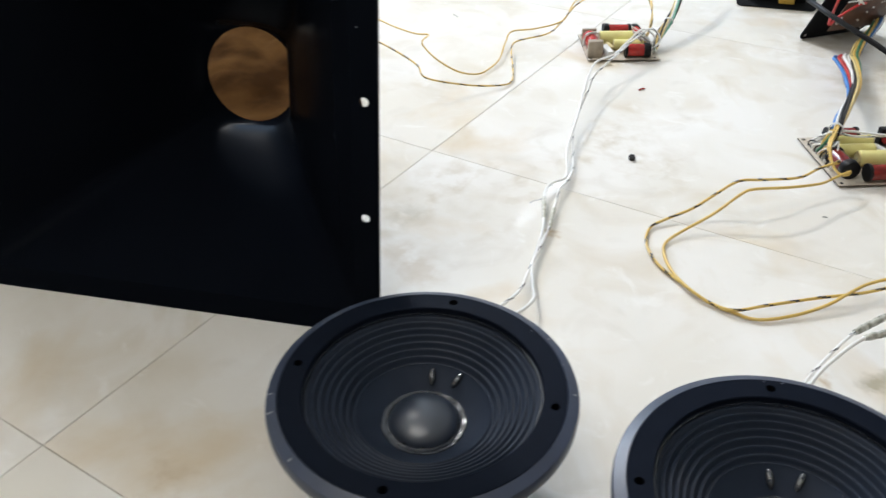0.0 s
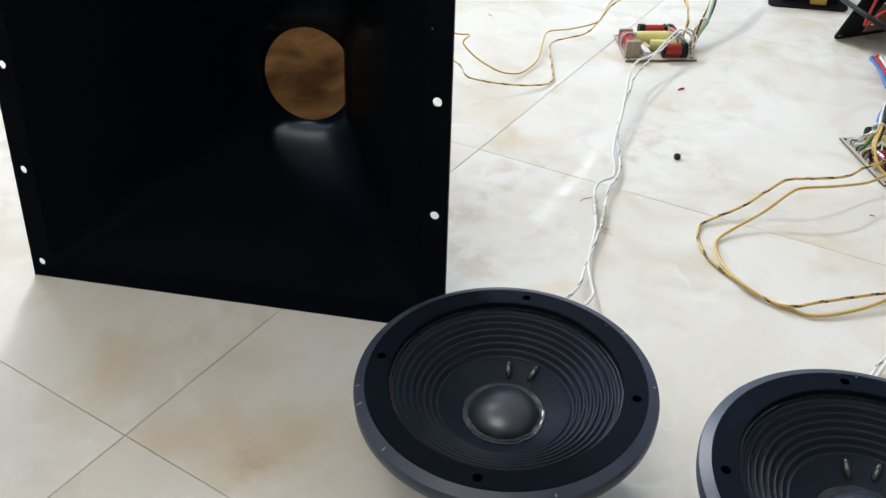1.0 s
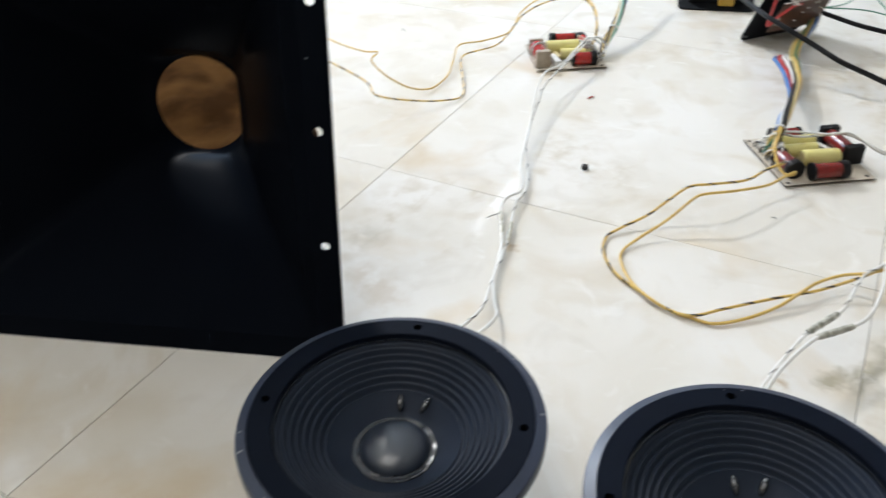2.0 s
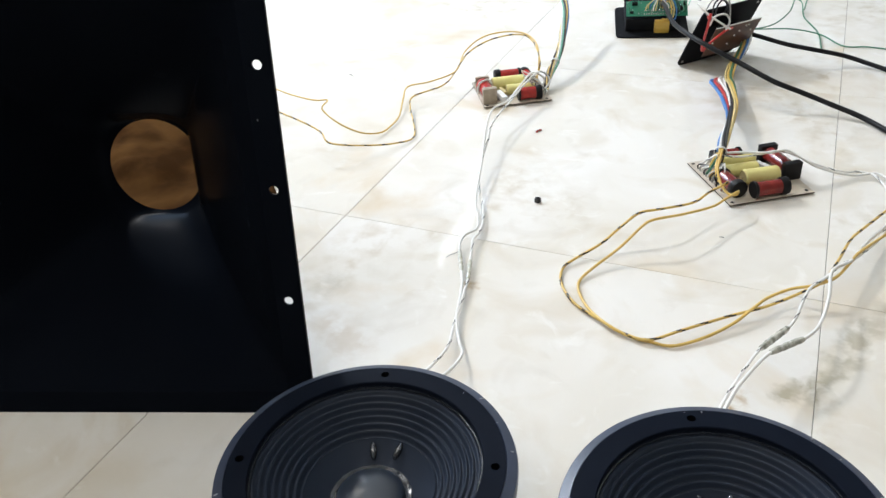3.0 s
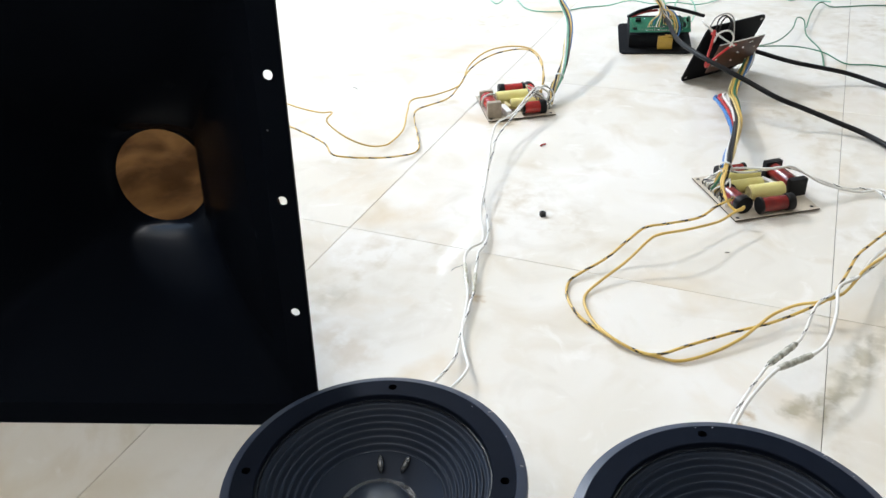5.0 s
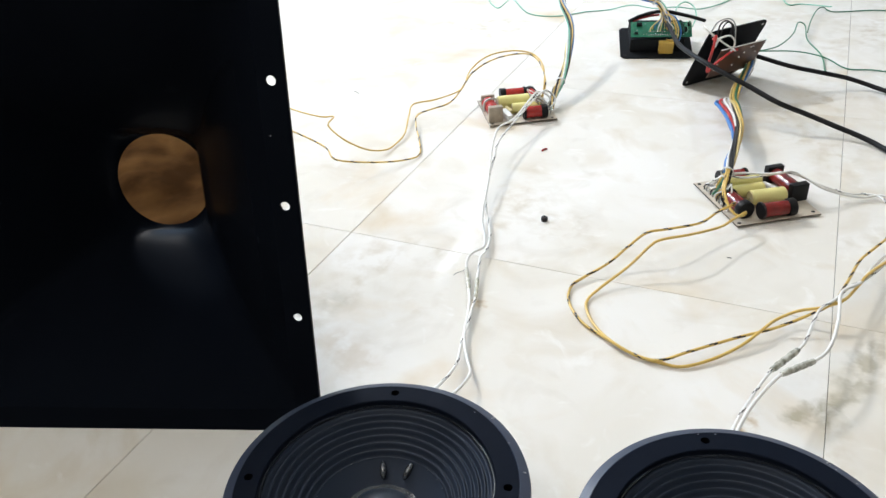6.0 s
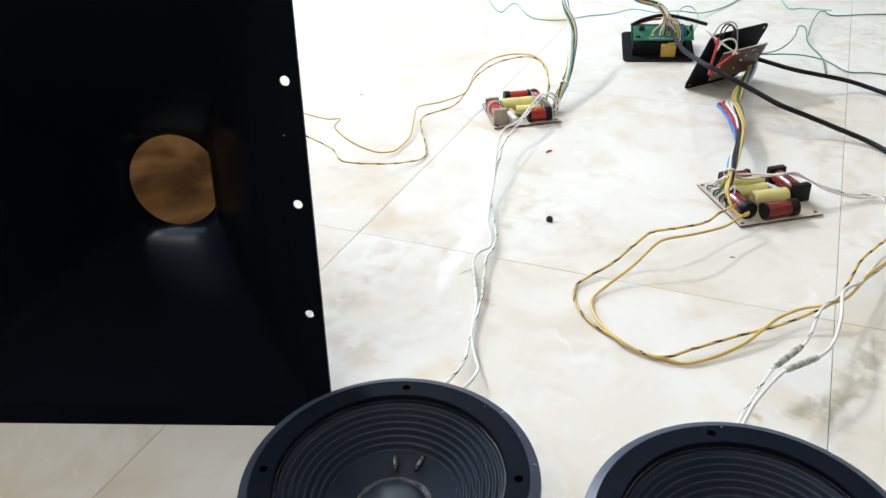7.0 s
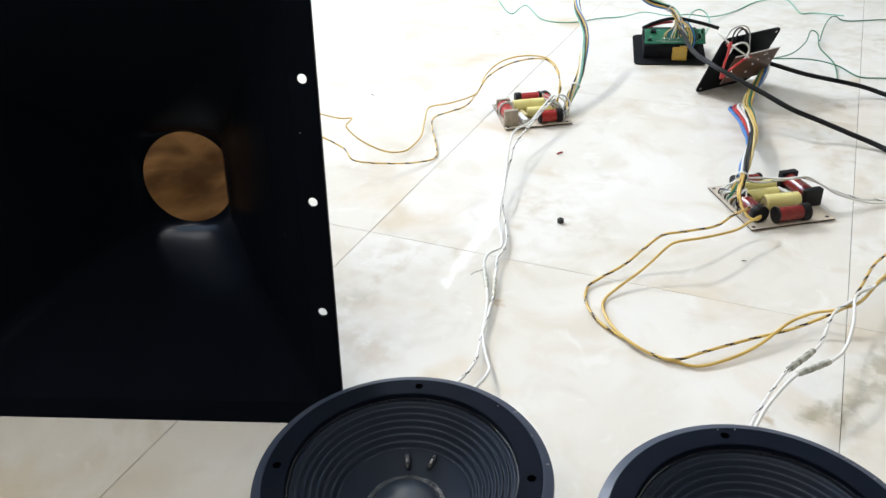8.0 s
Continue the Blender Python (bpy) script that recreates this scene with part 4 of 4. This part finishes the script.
wire("green_wire", [(0.347, 1.242, 0.070), (0.343, 1.293, 0.080), (0.357, 1.345, 0.080), (0.381, 1.340, 0.070), (0.399, 1.281, 0.060), (0.400, 1.216, 0.050)], 0.0018, TEAL_WIRE, "pale green wire loop over the green circuit board", group="green wires")
wire("red_lead", [(0.505, 0.772, 0.159), (0.512, 0.757, 0.171), (0.507, 0.768, 0.139), (0.495, 0.815, 0.069), (0.512, 0.813, 0.090), (0.541, 0.838, 0.113), (0.551, 0.861, 0.111)], 0.0029, RED_WIRE, "red wire looped in front of the brown circuit board", group="plate leads")
wire("red_lead", [(0.235, 1.183, 0.055), (0.245, 1.163, 0.068), (0.265, 1.161, 0.078), (0.286, 1.175, 0.082), (0.309, 1.200, 0.080)], 0.0033, RED_WIRE, "short red wire on the green circuit board", group="plate leads")
wire("white_lead", [(0.481, 0.769, 0.188), (0.495, 0.758, 0.180), (0.520, 0.775, 0.156), (0.549, 0.838, 0.116)], 0.0022, WHITE_WIRE, "short white wire on the tipped input plate", group="plate leads")
wire("white_lead", [(0.496, 0.804, 0.166), (0.509, 0.782, 0.194), (0.530, 0.792, 0.201), (0.544, 0.810, 0.182), (0.547, 0.839, 0.121)], 0.0015, GREY_WIRE, "grey-white wire loop over the tipped input plate", group="plate leads")
wire("white_lead", [(0.509, 0.791, 0.136), (0.520, 0.770, 0.163), (0.539, 0.789, 0.164), (0.548, 0.813, 0.142), (0.541, 0.828, 0.117)], 0.0021, WHITE_WIRE, "white wire knotted in front of the brown circuit board", group="plate leads")
wire("black_lead", [(0.509, 0.864, 0.134), (0.519, 0.822, 0.176), (0.530, 0.822, 0.185), (0.538, 0.855, 0.163), (0.532, 0.898, 0.126)], 0.0018, BLACK_WIRE, "thin black wire loop over the tipped input plate", group="plate leads")
wire("black_lead", [(0.503, 0.854, 0.136), (0.513, 0.806, 0.183), (0.526, 0.807, 0.192), (0.535, 0.843, 0.168), (0.527, 0.884, 0.132)], 0.0018, BLACK_WIRE, "thin black wire loop over the tipped input plate", group="plate leads")
wire("black_lead", [(0.245, 1.121, 0.080), (0.273, 1.149, 0.090), (0.317, 1.201, 0.090), (0.377, 1.214, 0.080), (0.428, 1.244, 0.060)], 0.005, BLACK_CABLE, "black wire lying across the green circuit board", group="plate leads")
wire("blue_lead", [(0.596, 0.503, 0.045), (0.583, 0.574, 0.042), (0.563, 0.642, 0.038), (0.541, 0.695, 0.037), (0.533, 0.715, 0.034), (0.536, 0.737, 0.030), (0.559, 0.671, 0.030), (0.584, 0.574, 0.036)], 0.0033, BLUE_WIRE, "blue wire end folded back on the bundle", group="plate leads")
wire("red_lead", [(0.599, 0.503, 0.045), (0.587, 0.576, 0.042), (0.571, 0.645, 0.038), (0.550, 0.698, 0.037), (0.541, 0.725, 0.034), (0.545, 0.748, 0.030), (0.568, 0.674, 0.030), (0.587, 0.575, 0.036)], 0.0031, RED_WIRE, "red wire end folded back on the bundle", group="plate leads")
wire("white_lead", [(0.601, 0.504, 0.045), (0.591, 0.577, 0.042), (0.579, 0.647, 0.038), (0.560, 0.701, 0.037), (0.549, 0.735, 0.034), (0.554, 0.758, 0.030), (0.577, 0.677, 0.030), (0.591, 0.576, 0.036)], 0.0031, WHITE_WIRE, "white wire end folded back on the bundle", group="plate leads")


def bundle(name, path, colours, r, spread, label, ties=(), fan=0.0):
    """Several wires that run loosely together and cross over one another."""
    b = thing(name, Matrix(), label, "wire bundle", "wire bundles")
    random.seed(len(path) + len(colours))
    for i, mat in enumerate(colours):
        a = 2 * math.pi * i / len(colours)
        pts = []
        for k, p in enumerate(path):
            aa = a + 0.6 * k
            s = spread * random.uniform(0.6, 1.15) * (1 + fan * max(0.0, k / (len(path) - 1) - 0.5))
            pts.append((p[0] + s * math.cos(aa), p[1] + 0.8 * s * math.sin(aa), max(r, p[2] + s * math.sin(aa))))
        part("wire", tube(bmesh.new(), pts, r, 7, step=0.008), mat, b, smooth=60)
    for at, d in ties:
        bm = revolve(bmesh.new(), [(spread + r, -0.002), (spread + r + 0.0014, -0.002), (spread + r + 0.0014, 0.002), (spread + r, 0.002), (spread + r, -0.002)], 20,
                     Matrix.Translation(at) @ Vector(d).to_track_quat("Z", "Y").to_matrix().to_4x4())
        part("cable_tie", bm, TIE, b, "pale nylon tie")
    return b


MIX_A = [PALE_YELLOW, BLACK_WIRE, YELLOW_WIRE, BLACK_WIRE, WHITE_WIRE, BLUE_WIRE, YELLOW_WIRE, BLACK_WIRE, TEAL_WIRE, WHITE_WIRE]
bundle("wire_bundle", [(0.175, 0.638, 0.010), (0.171, 0.670, 0.020), (0.169, 0.710, 0.032), (0.171, 0.735, 0.042), (0.165, 0.794, 0.060), (0.154, 0.858, 0.082), (0.140, 0.919, 0.102), (0.122, 0.962, 0.122), (0.093, 1.000, 0.150), (0.078, 1.050, 0.170), (0.085, 1.090, 0.198), (0.130, 1.120, 0.216), (0.189, 1.140, 0.193), (0.248, 1.150, 0.149), (0.306, 1.150, 0.130), (0.338, 1.130, 0.108), (0.352, 1.110, 0.079)], MIX_A, 0.0021, 0.0076, "bundle of coloured wires arching between crossover board and input plate", (((0.171, 0.735, 0.042), (0, 0.85, 0.5)), ((0.306, 1.150, 0.130), (0.8, -0.1, -0.5))))
MIX_B = [BLACK_WIRE, WHITE_WIRE, BLUE_WIRE, YELLOW_WIRE, GREEN_WIRE, YELLOW_WIRE, PALE_YELLOW, BLACK_WIRE]
bundle("wire_bundle", [(0.594, 0.326, 0.012), (0.599, 0.325, 0.030), (0.604, 0.333, 0.055), (0.603, 0.391, 0.056), (0.602, 0.481, 0.050), (0.598, 0.584, 0.040), (0.578, 0.696, 0.032), (0.567, 0.751, 0.030), (0.567, 0.833, 0.034), (0.574, 0.898, 0.040), (0.581, 0.942, 0.050), (0.573, 0.996, 0.060), (0.550, 0.994, 0.070)], MIX_B, 0.0028, 0.0076, "bundle of coloured wires between crossover board and tipped input plate", (((0.604, 0.333, 0.055), (0, 1, 0.1)),), 1.5)

# ---- small things ----
bm = revolve(bmesh.new(), [(0, 0.0), (0.0052, 0.0), (0.0059, 0.001), (0.0059, 0.0072), (0.0050, 0.0082), (0.0026, 0.0082), (0.0024, 0.006), (0, 0.006)], 24)
nub = mesh_object("rubber_foot", bm, RUBBER, None, 40)
nub.matrix_world = pose(0.316, 0.151, 0)
tagged(nub, "small black rubber foot lying on the tiles", "rubber foot")

loose = mesh_object("wire_strand", tube(bmesh.new(), [(0.231, -0.071, 0.002), (0.235, -0.064, 0.004), (0.242, -0.063, 0.007), (0.249, -0.060, 0.011)], 0.0007, 6, step=0.002), GREY_WIRE, None, 60)
tagged(loose, "thin bare strand sticking out of a wire splice", "wire strand", "scraps on the floor")


def scrap(x, y, turn, l, r, mat, label):
    ob = mesh_object("wire_scrap", tube(bmesh.new(), [(-l / 2, 0, r), (0, l * 0.12, r * 1.2), (l / 2, 0, r)], r, 6, step=0.002), mat, None, 60)
    ob.matrix_world = pose(x, y, 0, 0, 0, turn)
    return tagged(ob, label, "wire scrap", "scraps on the floor")


scrap(0.226, 0.436, 60, 0.014, 0.0019, RED, "tiny dark red wire scrap on the tiles")
scrap(0.640, 0.130, 10, 0.007, 0.0008, GREY_WIRE, "tiny grey wire clipping on the tiles")
scrap(-0.330, 0.620, -30, 0.020, 0.0008, GREY_WIRE, "tiny grey wire clipping on the tiles")


def sleeve(a, b, r, mat=SLEEVE):
    a, b = Vector(a), Vector(b)
    h, m = (b - a).length, Matrix.Translation(a) @ (b - a).to_track_quat("Z", "Y").to_matrix().to_4x4()
    prof = [(0, 0)] + [(r * (0.78 + 0.22 * math.sin(math.pi * min(1, 5 * min(k, 20 - k) / 20) / 2)), h * k / 20) for k in range(21)] + [(0, h)]

    def dents(ang, rr, z):
        return 0.10 * rr * math.sin(3 * ang + 420 * z) + 0.07 * rr * math.sin(7 * ang - 900 * z), 0.0

    ob = mesh_object("splice_sleeve", revolve(bmesh.new(), prof, 16, m, dents), mat, None, 60)
    return tagged(ob, "translucent grey shrink sleeve over a wire splice", "splice sleeve", "wire splices")


sleeve((0.727, -0.204, 0.052), (0.755, -0.148, 0.050), 0.0042)
sleeve((0.739, -0.208, 0.052), (0.775, -0.165, 0.050), 0.0042)
sleeve((0.249, -0.057, 0.012), (0.275, -0.111, 0.010), 0.0032, PALE_SLEEVE)
sleeve((0.276, -0.077, 0.010), (0.293, -0.128, 0.010), 0.0032, PALE_SLEEVE)

# ---- floor tiles, piece by piece ----
T, TURN = 0.8, 0.0
tile_bm = box(bmesh.new(), (0.0004, 0.0004, -0.010), (T - 0.0004, T - 0.0004, 0.0))
bmesh.ops.bevel(tile_bm, geom=[e for e in tile_bm.edges if all(abs(v.co.z) < 1e-6 for v in e.verts)], offset=0.0006, segments=1, affect="EDGES")
tile_mesh = bpy.data.meshes.new("floor_tile")
tile_bm.to_mesh(tile_mesh)
tile_bm.free()
tile_mesh.materials.append(TILE)
corner = Vector((0, 0, 0))
ux, uy = Vector((math.cos(TURN), math.sin(TURN), 0)), Vector((-math.sin(TURN), math.cos(TURN), 0))
for i in range(-6, 7):
    for j in range(-6, 7):
        p = corner + ux * (i * T) + uy * (j * T)
        c = p + (ux + uy) * T / 2
        if x0 - 0.6 < c.x < x1 + 0.6 and y0 - 0.6 < c.y < y1 + 0.6:
            t = new("floor_tile", tile_mesh)
            t.parent = floor
            t.matrix_world = Matrix.Translation(p) @ Matrix.Rotation(TURN, 4, "Z")
